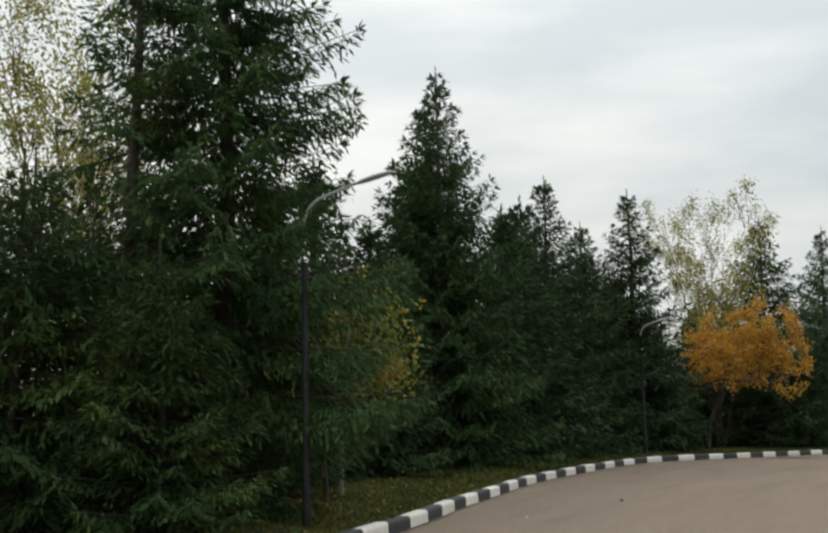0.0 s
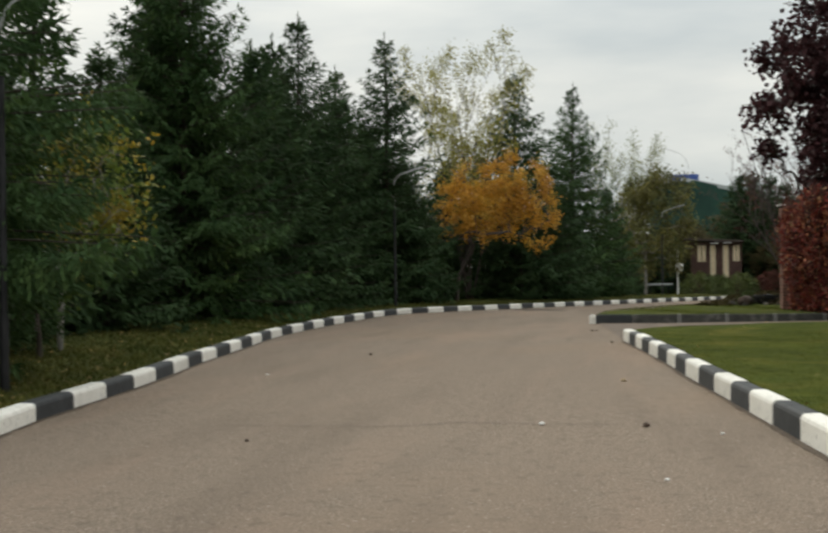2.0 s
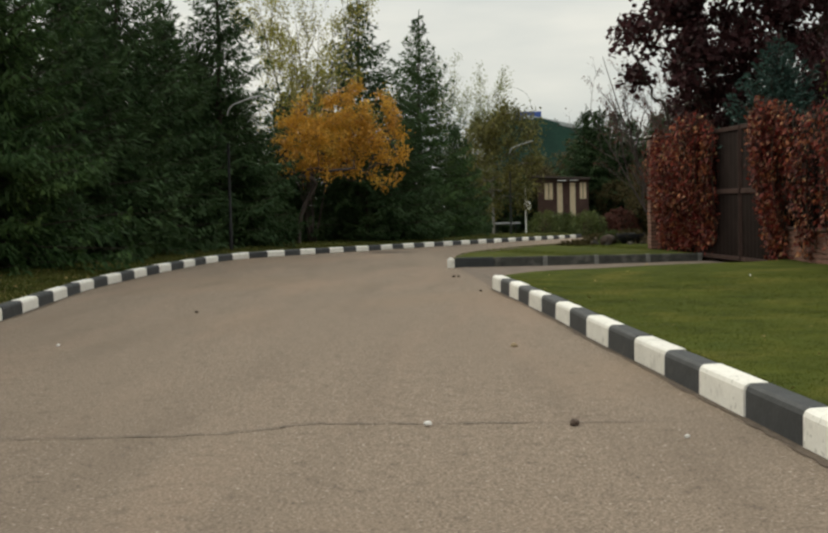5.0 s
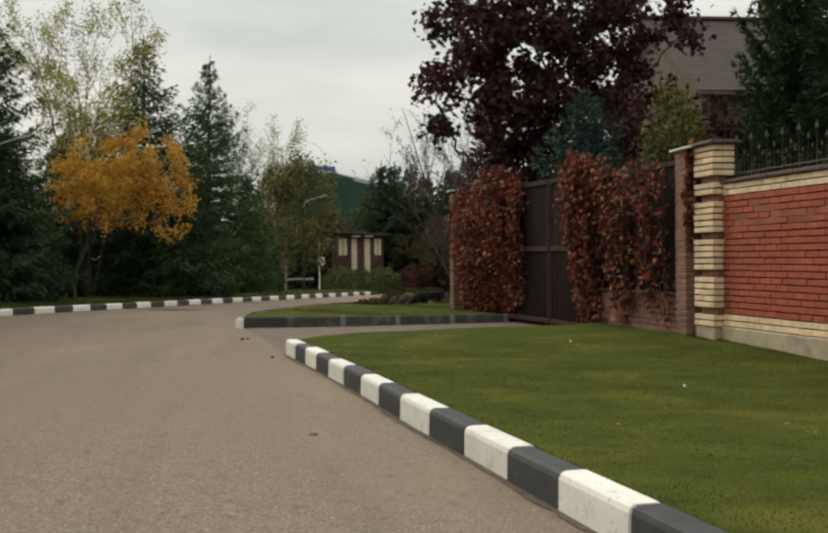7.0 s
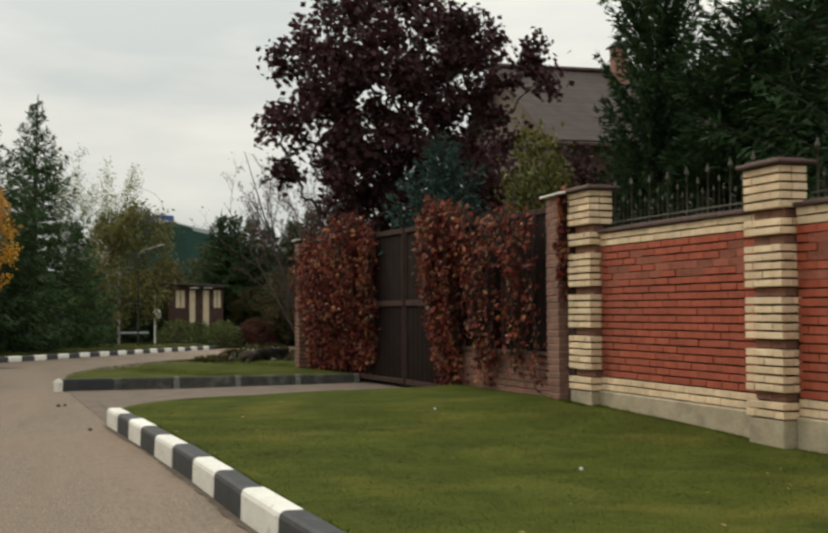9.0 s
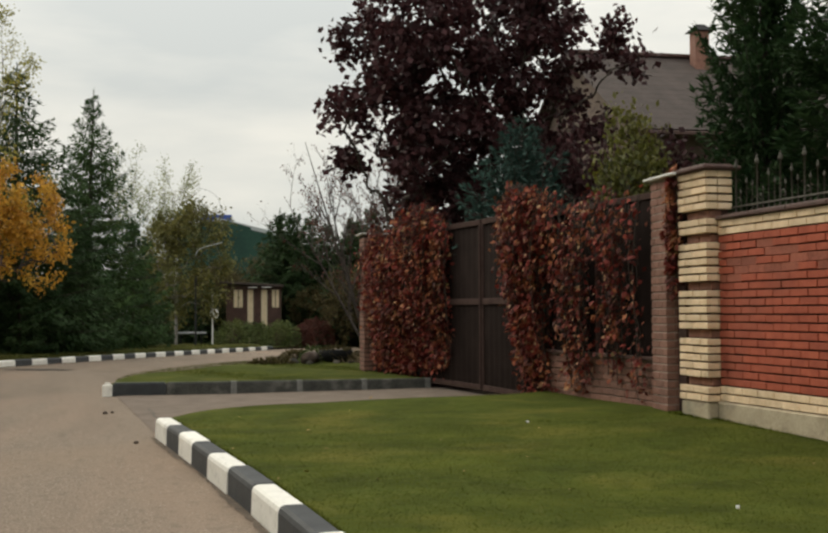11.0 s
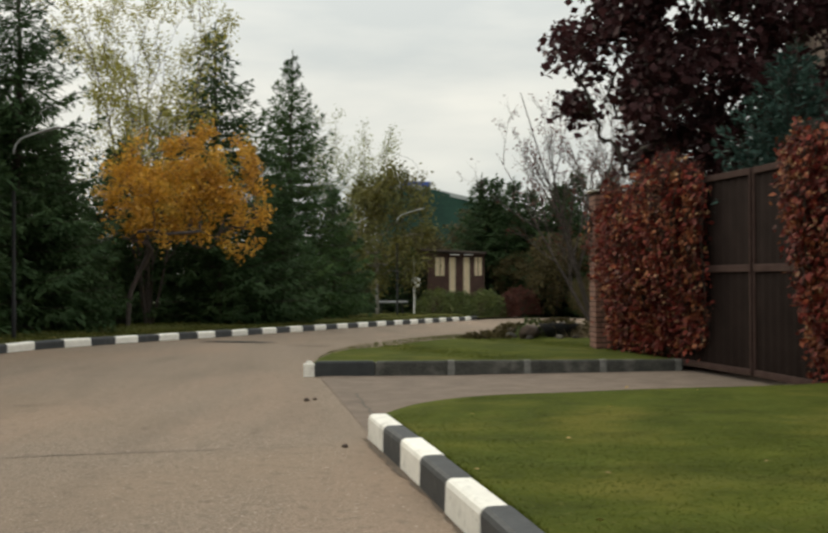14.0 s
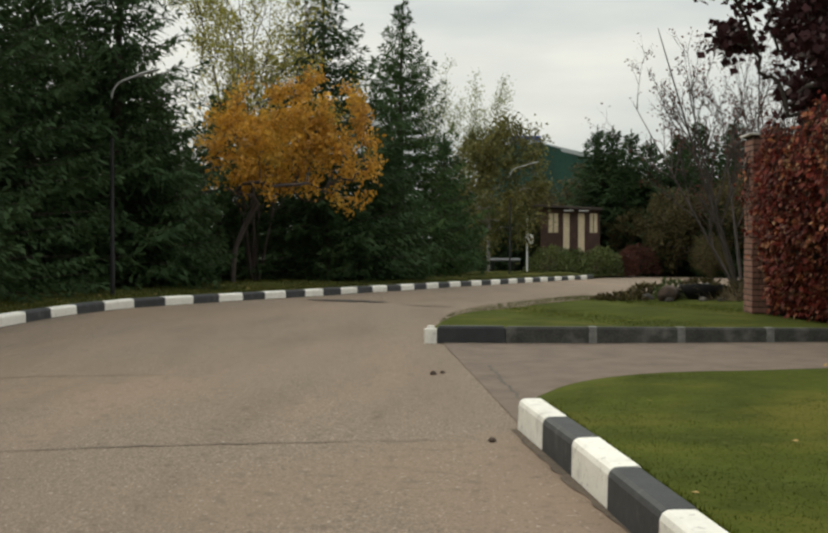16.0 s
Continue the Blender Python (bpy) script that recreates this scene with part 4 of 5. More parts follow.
def brick_pillar(x0, y0, size, label):
    """Cream brick pillar in blocks of five courses between set-back brown courses, with a brown cap."""
    root = thing("brick_pillar", x0, y0, 0.0, WALL_TURN, label=label, category="pillar", group="cream brick pillars")
    root.scale = (size, size, size)
    rng = random.Random(int(y0 * 100))
    foot = 0.392 + 0.07 * (1 - size)
    part("foundation", box_bm(0.015, 0.29, 0.015, 0.54, -0.05, foot - 0.004, 0.012), M_CONCRETE, root, "rough grey concrete foot")
    part("core", box_bm(0.085, 0.28, 0.065, 0.49, foot, foot + 29 * COURSE), M_MORTAR, root)
    k, z = 0, foot
    for n in (2, 5, 5, 5, 2, 5):
        for i in range(n):
            for a, b, c, d in ring(k % 2 == 1):
                ob = brick(root, (a + b) / 2, (c + d) / 2, z + 0.5 * COURSE, b - a, d - c, M_BRICK_CREAM, rng, 0.059)
                ob.matrix_basis = ob.matrix_basis @ Matrix.Translation((rng.uniform(-0.002, 0.002), 0, rng.uniform(-0.002, 0.002)))
            k += 1
            z += COURSE
        if k < 24:
            for c, d in ((0.05, 0.277), (0.277, 0.505)):
                brick(root, 0.14, (c + d) / 2, z + 0.5 * COURSE, 0.13, d - c, M_BRICK_BROWN, rng, 0.07)
            z += COURSE
    part("cap", box_bm(-0.05, 0.36, -0.06, 0.6, z, z + 0.04, 0.012), M_CAP, root, "brown weathered cap slab")
    part("cap_ridge", box_bm(0.0, 0.3, 0.02, 0.53, z + 0.04, z + 0.062, 0.012), M_CAP, root)
    return root


def wall_bay(name, u0, u1, single):
    """A bay of red bricks between cream bands on a concrete plinth, from u0 to u1 metres south along the wall."""
    root = thing(name, WALL_X, WALL_Y, 0, WALL_TURN, label="red brick garden wall with cream bands and a brown coping", category="wall", kind="structure")
    rng = random.Random(int(u0 * 10) + 4)
    y0, y1 = -u1, -u0
    part("plinth", box_bm(-0.035, 0.28, y0, y1, -0.05, WALL_FOOT - 0.003, 0.012), M_CONCRETE, root, "stained grey concrete plinth")
    part("core", box_bm(0.034, 0.23, y0, y1, WALL_FOOT, WALL_FOOT + 23 * WALL_COURSE), M_MORTAR, root)
    joined = {m.name: bmesh.new() for m in (M_BRICK_RED, M_BRICK_CREAM, M_BRICK_SMEAR)}
    for c in range(23):
        cream = c < 2 or c >= 21
        cuts = [y1] + ([y1 - 0.13] if c % 2 else [])
        while cuts[-1] - 0.26 > y0 + 0.05:
            cuts.append(cuts[-1] - 0.26 - rng.uniform(-0.004, 0.004))
        cuts.append(y0)
        smear = False
        for a, b in zip(cuts[:-1], cuts[1:]):
            mat = M_BRICK_CREAM if cream else M_BRICK_RED
            proud, high, gap = (0.006 if cream else rng.uniform(-0.003, 0.004)), 0.0612, 0.007
            if 15 <= c < 21:
                if rng.random() < 0.5:
                    smear = rng.random() < (0.3, 0.5, 0.6, 0.65, 0.6, 0.5)[c - 15]
                if smear:
                    mat, proud, high, gap = M_BRICK_SMEAR, rng.uniform(-0.005, 0.0), 0.0752, 0.0
                else:
                    proud = rng.uniform(0.004, 0.009)
            cz = WALL_FOOT + (c + 0.5) * WALL_COURSE + rng.uniform(-0.0015, 0.0015)
            if single:
                key = (mat.name, round(a - b, 2), high)
                if key not in BRICKS:
                    ln = round(a - b, 2)
                    BRICKS[key] = brick_mesh("brick", 0.12, ln - gap, high, mat)
                ob = new("brick", BRICKS[key])
                ob.parent = root
                ob.matrix_basis = pose(0.06 - proud, (a + b) / 2, cz, 0, 0, rng.uniform(-0.4, 0.4))
            else:
                box_bm(-proud, 0.11, b + gap / 2, a - gap / 2, cz - high / 2, cz + high / 2, 0, joined[mat.name])
    for mat in (M_BRICK_RED, M_BRICK_CREAM, M_BRICK_SMEAR):
        bm = joined[mat.name]
        if single:
            bm.free()
        else:
            ob = part("bricks", bm, mat, root)
            tagged(ob, kind="stuff")
    top = WALL_FOOT + 23 * WALL_COURSE
    n = max(1, round((y1 - y0) / 0.62))
    step = (y1 - y0) / n
    for k in range(n):
        lift = rng.uniform(0, 0.008)
        part("coping", box_bm(-0.045, 0.3, y0 + k * step + 0.004, y0 + (k + 1) * step - 0.004, top, top + 0.032 + lift, 0.008), M_CAP, root, "brown coping slab")
        part("coping_sheet", box_bm(0.02 + rng.uniform(-0.01, 0.02), 0.26, y0 + k * step - 0.03, y0 + (k + 1) * step - 0.05, top + 0.032 + lift, top + 0.05 + lift, 0.004), M_CAP, root)
    return root


def railing(u0, u1):
    root = thing("railing", WALL_X, WALL_Y, WALL_FOOT + 23 * WALL_COURSE + 0.045, WALL_TURN, label="pale wrought iron railing with spear tips on the wall top", category="railing", group="wall railings")
    y0, y1 = -u1, -u0
    rng = random.Random(9)
    part("rail", box_bm(0.13, 0.15, y0, y1, 0.07, 0.085), M_IRON, root)
    n = int((y1 - y0) / 0.0925)
    for k in range(n):
        y = y1 - 0.08 - k * 0.0925
        tall, r = ((0.52, 0.009), (0.25, 0.005), (0.36, 0.006), (0.27, 0.005))[k % 4]
        tall += rng.uniform(-0.03, 0.03)
        lean = rng.uniform(-0.012, 0.012)
        V, F = tubes([([(0.14, y, -0.01), (0.14, y + lean, tall * 0.86), (0.14, y + lean, tall * 0.865), (0.14, y + lean, tall * 0.91), (0.14, y + lean, tall + 0.02)], [r, r, r * 2.2, r * 2.4, 0.001])], 5)
        part_mesh("picket", np_mesh("picket", V, F, M_IRON), root)
        if k % 4 == 0 and k + 1 < n:
            a = np.linspace(0, 5.2, 10)
            rad = 0.045 * (1 - a / 7.5)
            V, F = tubes([([(0.14, y - 0.046 + q * math.cos(t), 0.13 + q * math.sin(t)) for t, q in zip(a, rad)], [0.005] * 10)], 4)
            part_mesh("scroll", np_mesh("scroll", V, F, M_IRON), root)


PILLAR_AT = ((5.145, -1.82, 1.0), (5.36, -5.285, 0.95), (5.63, -9.0, 0.95))
brick_pillar(*PILLAR_AT[0], "cream brick pillar with dark recessed bands beside the fence")
brick_pillar(*PILLAR_AT[1], "cream brick pillar with dark recessed bands along the wall")
brick_pillar(*PILLAR_AT[2], "cream brick pillar with dark recessed bands along the wall")
railing(0.01, 2.93)
railing(3.5, 6.7)


def fence_x(y):
    return 5.12 - 0.1 * (y + 0.6) if y <= 4.3 else 4.63 - 0.165 * (y - 4.3)


def brown_pillar(name, x0, y0, size, z0, z1, white_cap, label):
    """Thin brown bricks with pale joints round a core."""
    root = thing(name, x0, y0, 0, label=label, category="pillar")
    part("core", box_bm(0.012, size - 0.012, 0.012, size - 0.012, z0, z1), M_MORTAR_PALE if white_cap else M_MORTAR, root)
    rng = random.Random(int(y0 * 7))
    pitch = 0.0815
    n = int((z1 - z0) / pitch)
    for k in range(n):
        z = z0 + (k + 0.5) * pitch
        half = size / 2
        cuts = [(0, half), (half, size)] if k % 2 else [(0, half / 2), (half / 2, 1.5 * half), (1.5 * half, size)]
        for a, b in cuts:
            brick(root, 0.05, (a + b) / 2, z, 0.1, b - a, M_BRICK_BROWN, rng, 0.066)
        for a, b in ([(0.1, half), (half, size)] if k % 2 == 0 else [(0.1, size)]):
            brick(root, (a + b) / 2, 0.05, z, b - a, 0.1, M_BRICK_BROWN, rng, 0.066)
    part("cap", box_bm(-0.06, size + 0.02, -0.3 if z0 > 0.12 else -0.05, size + 0.05, z1, z1 + 0.025, 0.005), M_CAP_WHITE, root, "thin white sheet cap")
    return root


brown_pillar("fence_pillar", 5.08, -1.03, 0.38, 0.15, 2.62, True, "brown brick fence pillar with a white cap")
brown_pillar("fence_pillar", 3.66, 9.15, 0.5, 0.1, 2.68, False, "red-brown brick corner pillar with a pale cap")


post = thing("fence_post", 5.2, -1.25, 0, label="dark steel post between the fence pillar and the brick pillar", category="post")
part("shaft", box_bm(0, 0.06, 0.02, 0.2, 0.1, 2.56, 0.006), M_GATE_FRAME, post)
part("foot_plate", box_bm(-0.02, 0.1, 0.0, 0.22, 0.1, 0.14, 0.004), M_GATE_FRAME, post)


def sheet_panel(root, p, q, z0, z1, mat, name="sheet", ribs=True):
    """A metal sheet between two plan points, with shallow vertical ribs."""
    p, q = np.array(p, float), np.array(q, float)
    d = q - p
    L = np.linalg.norm(d)
    d /= L
    nrm = np.array([-d[1], d[0]])
    n = int(L / 0.05)
    s = np.linspace(0, L, n + 1)
    off = np.where(np.arange(n + 1) % 4 < 2, 0.0, 0.012) if ribs else np.zeros(n + 1)
    V, F = [], []
    for side in (0, 0.02):
        for z in (z0, z1):
            xy = p + s[:, None] * d + (off + side)[:, None] * nrm
            V.append(np.c_[xy, np.full(n + 1, z)])
    V = np.concatenate(V)
    m = n + 1
    for k in range(n):
        F += [(k, k + 1, m + k + 1, m + k), (2 * m + k, 3 * m + k, 3 * m + k + 1, 2 * m + k + 1), (m + k, m + k + 1, 3 * m + k + 1, 3 * m + k)]
    return part_mesh(name, np_mesh(name, V, F, mat), root)


def bar(root, name, p, q, z0, z1, thick, mat, label=""):
    """An upright or level bar of rectangular section between two plan points."""
    p, q = Vector((*p, 0)), Vector((*q, 0))
    d = q - p
    bm = box_bm(0, d.length, -thick / 2, thick / 2, z0, z1, 0.005)
    bmesh.ops.transform(bm, matrix=Matrix.Translation(p) @ Matrix.Rotation(math.atan2(d.y, d.x), 4, 'Z'), verts=bm.verts)
    return part(name, bm, mat, root, label)


def gate_leaf(y0, y1, label):
    root = thing("gate_leaf", label=label, category="gate", group="gate leaves")
    p, q = (fence_x(y0), y0), (fence_x(y1), y1)
    sheet_panel(root, p, q, 0.16, 2.56, M_GATE)
    u = 0.06 / (y1 - y0)
    lerp = lambda t: (p[0] + (q[0] - p[0]) * t - 0.03, p[1] + (q[1] - p[1]) * t)
    for a, b, z0, z1, nm in ((0.012, u, 0.12, 2.6, "stile"), (1 - u, 0.988, 0.12, 2.6, "stile"), (u, 1 - u, 0.12, 0.2, "bottom_rail"), (u, 1 - u, 1.36, 1.45, "middle_rail"), (u, 1 - u, 2.52, 2.6, "top_rail")):
        bar(root, nm, lerp(a), lerp(b), z0, z1, 0.05, M_GATE_FRAME)
    return root


gate_leaf(2.3, 4.3, "dark brown sheet metal gate leaf in a steel frame")
gate_leaf(4.32, 6.3, "dark brown sheet metal gate leaf in a steel frame")


def fence_panel(y0, y1, label, low):
    root = thing("fence_bay", label=label, category="fence", group="fence bays")
    p, q = (fence_x(y0), y0), (fence_x(y1), y1)
    rng = random.Random(3)
    if low:
        bar(root, "low_wall", (p[0] + 0.118, p[1]), (q[0] + 0.118, q[1]), 0.05, 0.74, 0.2, M_MORTAR_PALE)
        turn = math.degrees(math.atan2(q[1] - p[1], q[0] - p[0]))
        n = int((y1 - y0) / 0.26)
        for c in range(7):
            for k in range(n + 1):
                t = min(max((k + (0.5 if c % 2 else 0.25)) * 0.26 / (y1 - y0), 0.03), 0.97)
                ob = brick(root, 0, 0, 0, 0.06, 0.26, M_BRICK_BROWN, rng, 0.066)
                ob.matrix_basis = pose(p[0] + (q[0] - p[0]) * t + 0.024, p[1] + (q[1] - p[1]) * t, 0.19 + c * 0.0815, 0, 0, turn - 90)
        bar(root, "ledge", (p[0] + 0.09, p[1]), (q[0] + 0.09, q[1]), 0.745, 0.78, 0.26, M_CAP)
    sheet_panel(root, (p[0] + 0.08, p[1]), (q[0] + 0.08, q[1]), 0.78 if low else 0.15, 2.5, M_GATE)
    bar(root, "top_rail", (p[0] + 0.06, p[1]), (q[0] + 0.06, q[1]), 2.46, 2.53, 0.05, M_GATE_FRAME)
    for y in (y0, (y0 + y1) / 2, y1):
        bar(root, "post", (fence_x(y) + 0.05, y - 0.03), (fence_x(y) + 0.05, y + 0.03), 0.1, 2.55, 0.06, M_GATE_FRAME)


fence_panel(-0.66, 2.2, "brown fence bay of dark sheet on a low brick wall", True)
fence_panel(6.4, 9.05, "dark fence bay overgrown with creeper", False)
back_wall = thing("fence_return", label="plain brown fence returning behind the corner pillar", category="fence", kind="structure")
bar(back_wall, "panel", (4.25, 9.35), (16, 11.5), 0.1, 2.2, 0.06, M_GATE)

wall_bay("wall_bay_far", 3.48, 6.69, False)
wall_bay("wall_bay_behind", 7.2, 24.0, False)


# ---- creeper on the fence ----


def creeper(name, seed, strands, leaves_per_m, y0, y1, top, foot, bulge, label, curtain=0.0, wander=0.035, stray=0.055):
    g = np.random.default_rng(seed)
    lines, P, N = [], [], []
    for k in range(strands):
        y = g.uniform(y0, y1)
        z1 = top(y) + g.uniform(-0.15, 0.12)
        z0 = foot(y) + abs(g.normal(0, 0.25)) + (g.uniform(0, 1.0) if g.random() < curtain else 0)
        if z1 - z0 < 0.15:
            continue
        t = np.linspace(0, 1, 9)
        b = bulge(y)
        yy = y + np.cumsum(g.normal(0, wander, 9))
        off = (0.05 + b * np.sin(np.pi * np.clip(t * 0.85 + 0.2, 0, 1)) * g.uniform(0.25, 1.0))
        zz = z1 + (z0 - z1) * t
        xx = np.array([fence_x(float(v)) for v in yy]) - off
        pts = np.stack([xx, yy, zz], 1)
        lines.append((pts, np.full(9, 0.005)))
        m = max(3, int((z1 - z0) * leaves_per_m))
        u = g.uniform(0, 1, m)
        pos = np.stack([np.interp(u, t, pts[:, i]) for i in range(3)], 1) + g.normal(0, stray, (m, 3))
        P.append(pos)
    P = np.concatenate(P)
    n = len(P)
    D = np.stack([g.normal(-0.35, 0.4, n), g.normal(0, 0.6, n), g.normal(-0.75, 0.4, n)], 1)
    N = np.stack([g.normal(-1.0, 0.5, n), g.normal(0, 0.6, n), g.normal(0.35, 0.5, n)], 1)
    sz = 0.074 * g.uniform(0.55, 1.4, n)
    V, F = blades(P, D, N, sz, sz * 0.72, 0.15)
    root = thing(name, label=label, category="climbing plant", group="creepers")
    tv, tf = tubes(lines, 4)
    part_mesh("stem", np_mesh("stem", tv, tf, M_BARK), root)
    part_mesh("foliage", np_mesh("foliage", V, F, M_LEAF_RUST), root)


def bay_foot(y):
    """The lower edge of the trailing strands: arches between two long tails."""
    return 2.0 - 1.7 * math.exp(-((y - 1.05) / 0.36) ** 2) - 1.6 * math.exp(-((y - 0.05) / 0.22) ** 2) - 1.7 * math.exp(-((y + 0.5) / 0.12) ** 2)


creeper("creeper", 5, 270, 30, 5.45, 8.7, lambda y: 2.74 + 0.18 * math.sin(2.2 * y), lambda y: 0.2 + 0.25 * max(0, 6.3 - y), lambda y: 0.4 * min(1, (y - 5.2) * 1.2) * min(1, max(0.1, (9.3 - y) * 0.7)), "thick curtain of rust-red creeper hanging to the ground")
creeper("creeper", 6, 14, 17, 9.05, 9.6, lambda y: 2.45, lambda y: 0.5, lambda y: 0.17, "thin red creeper clinging to the corner pillar", 0.5)
creeper("creeper", 8, 120, 34, 1.75, 3.15, lambda y: 2.66 + 0.18 * math.exp(-((y - 2.6) / 0.6) ** 2), lambda y: (0.2 if 2.05 < y < 2.8 else 1.55), lambda y: 0.28 * math.exp(-((y - 2.5) / 0.6) ** 2) + 0.06, "red and orange creeper spilling over the gate and fence", 0.45)
creeper("creeper", 9, 46, 22, -0.6, 1.95, lambda y: 2.58 + 0.08 * math.sin(5 * y), bay_foot, lambda y: 0.18, "straggling red creeper trailing down the fence bay", 0.25)
creeper("creeper", 10, 15, 30, 0.75, 1.3, lambda y: 2.0, lambda y: 0.28, lambda y: 0.2, "long red creeper tail hanging over the low wall", 0.2)
creeper("creeper", 11, 9, 28, -0.1, 0.2, lambda y: 2.1, lambda y: 0.4, lambda y: 0.16, "long red creeper tail hanging over the low wall", 0.2)
creeper("creeper", 13, 5, 22, -0.56, -0.42, lambda y: 0.95, lambda y: 0.24, lambda y: 0.1, "short red creeper tail on the low wall", 0.2)
creeper("creeper", 12, 20, 34, -1.22, -1.12, lambda y: 2.62, lambda y: 1.3, lambda y: 0.03, "wine-red creeper tuft on the steel post", 0.5, 0.01, 0.032)

# ---- street furniture ----


def street_lamp(x, y, z, joint, top, reach, turn, label, r=0.34):
    """Dark lower pole, grey upper pole bent over the road, flat lamp head. The arm points along local +x."""
    root = thing("street_lamp", x, y, z, turn, label, "street lamp", "street lamps")
    V, F = tubes([([(0, 0, -0.1), (0, 0, 0.75), (0, 0, 0.76), (0, 0, joint)], [0.045, 0.045, 0.036, 0.034])], 10)
    part_mesh("lower_pole", np_mesh("lower_pole", V, F, M_POLE_DARK, True), root, "black painted lower pole")
    a = np.linspace(0, math.radians(72), 8)
    arc = [(r - r * math.cos(t), 0, top - r + r * math.sin(t) - 0.12) for t in a]
    end = np.array(arc[-1])
    way = np.array([math.sin(a[-1]), 0, math.cos(a[-1])])
    rest = max(0.05, (reach - 0.42 - end[0]) / way[0])
    pts = [(0, 0, joint - 0.02), (0, 0, top - r - 0.12)] + arc + [tuple(end + way * rest)]
    V, F = tubes([(pts, [0.025] * 2 + [0.018] * 9)], 8)
    arm = part_mesh("arm", np_mesh("arm", V, F, M_POLE_GREY, True), root, "grey galvanised bent arm")
    tip = end + way * rest
    bm = bmesh.new()
    bmesh.ops.create_uvsphere(bm, u_segments=12, v_segments=8, radius=1.0)
    bmesh.ops.scale(bm, vec=(0.25, 0.07, 0.035), verts=bm.verts)
    for v in bm.verts:
        if v.co.z < -0.012:
            v.co.z = -0.012
    bmesh.ops.rotate(bm, cent=(0, 0, 0), matrix=Matrix.Rotation(-math.radians(14), 3, 'Y'), verts=bm.verts)
    bmesh.ops.translate(bm, vec=tuple(tip + np.array([0.22, 0, 0.05])), verts=bm.verts)
    part("lamp_head", bm, M_POLE_GREY, arm, "flat grey lamp head", True)
    return root


street_lamp(-5.63, -10.16, 0.13, 3.03, 3.92, 1.06, 8, "street lamp with black pole and grey arm on the verge")
street_lamp(-6.75, 13.5, 0.17, 2.85, 4.02, 0.9, -8, "street lamp with black pole and grey arm before the spruces")
street_lamp(1.42, 41.5, -0.42, 3.3, 4.65, 1.15, 0, "street lamp with black pole and grey arm by the side road")


def mirror_post():
    root = thing("mirror_post", 2.3, 45.0, -0.47, label="slim white post carrying a round white traffic mirror", category="traffic mirror")
    V, F = tubes([([(0, 0, 0), (0, 0, 2.6)], [0.036, 0.036])], 8)
    post = part_mesh("post", np_mesh("post", V, F, M_WHITE, True), root)
    bm = bmesh.new()
    bmesh.ops.create_uvsphere(bm, u_segments=16, v_segments=10, radius=1.0)
    bmesh.ops.scale(bm, vec=(0.2, 0.07, 0.25), verts=bm.verts)
    bmesh.ops.translate(bm, vec=(0.09, -0.1, 1.62), verts=bm.verts)
    part("mirror_housing", bm, M_WHITE, root, "round white housing", True)
    part("bracket", box_bm(-0.02, 0.1, -0.05, 0.0, 1.4, 1.84, 0.01), M_WHITE, post)


mirror_post()


def bench():
    root = thing("bench", 1.35, 47.5, -0.52, label="low pale bench on dark supports under the trees", category="bench")
    for k in range(3):
        part("slat", box_bm(-0.75, 0.75, -0.2 + 0.14 * k, -0.09 + 0.14 * k, 0.66, 0.74 + 0.02 * k, 0.02), M_GREY_METAL, root)
    for x in (-0.5, 0.5):
        part("support", box_bm(x - 0.03, x + 0.03, -0.2, 0.26, 0, 0.66, 0.01), M_POLE_DARK, root)


bench()

# ---- far buildings ----


def hut():
    root = thing("hut", 3.2, 50.0, -0.56, -4, "small dark brown hut with cream doors and windows", "hut")
    part("wall", box_bm(0.0, 2.85, 0, 3.0, -0.1, 3.14), M_HUT, root)
    bm = box_bm(-0.4, 2.95, -0.42, 3.2, 3.2, 3.32, 0.02)
    for v in bm.verts:
        v.co.z += 0.06 - 0.06 * v.co.x
    part("roof", bm, M_ROOF, root, "thin grey roof sloping to one side")
    part("fascia", box_bm(-0.1, 2.87, -0.05, -0.01, 3.0, 3.13), M_CAP, root)
    for x, w in ((1.09, 0.3), (1.8, 0.31)):
        door = part("door", box_bm(x, x + w, -0.035, 0.0, 0.1, 2.95, 0.01), M_HUT_LIGHT, root, "narrow cream door")
        part("door_frame", box_bm(x - 0.05, x, -0.045, 0.0, 0.1, 2.97, 0.005), M_HUT, door)
        part("door_canopy", box_bm(x + 0.02, x + w + 0.2, -0.38, 0.0, 3.05, 3.1, 0.01), M_WHITE, door, "small white canopy")
    for x, w in ((0.38, 0.46), (2.36, 0.36)):
        window = part("window", box_bm(x, x + w, -0.03, 0.0, 2.02, 2.95, 0.01), M_HUT_LIGHT, root, "cream shuttered window")
        part("mullion", box_bm(x + w / 2 - 0.02, x + w / 2 + 0.02, -0.045, -0.03, 2.04, 2.93), M_HUT, window)


hut()


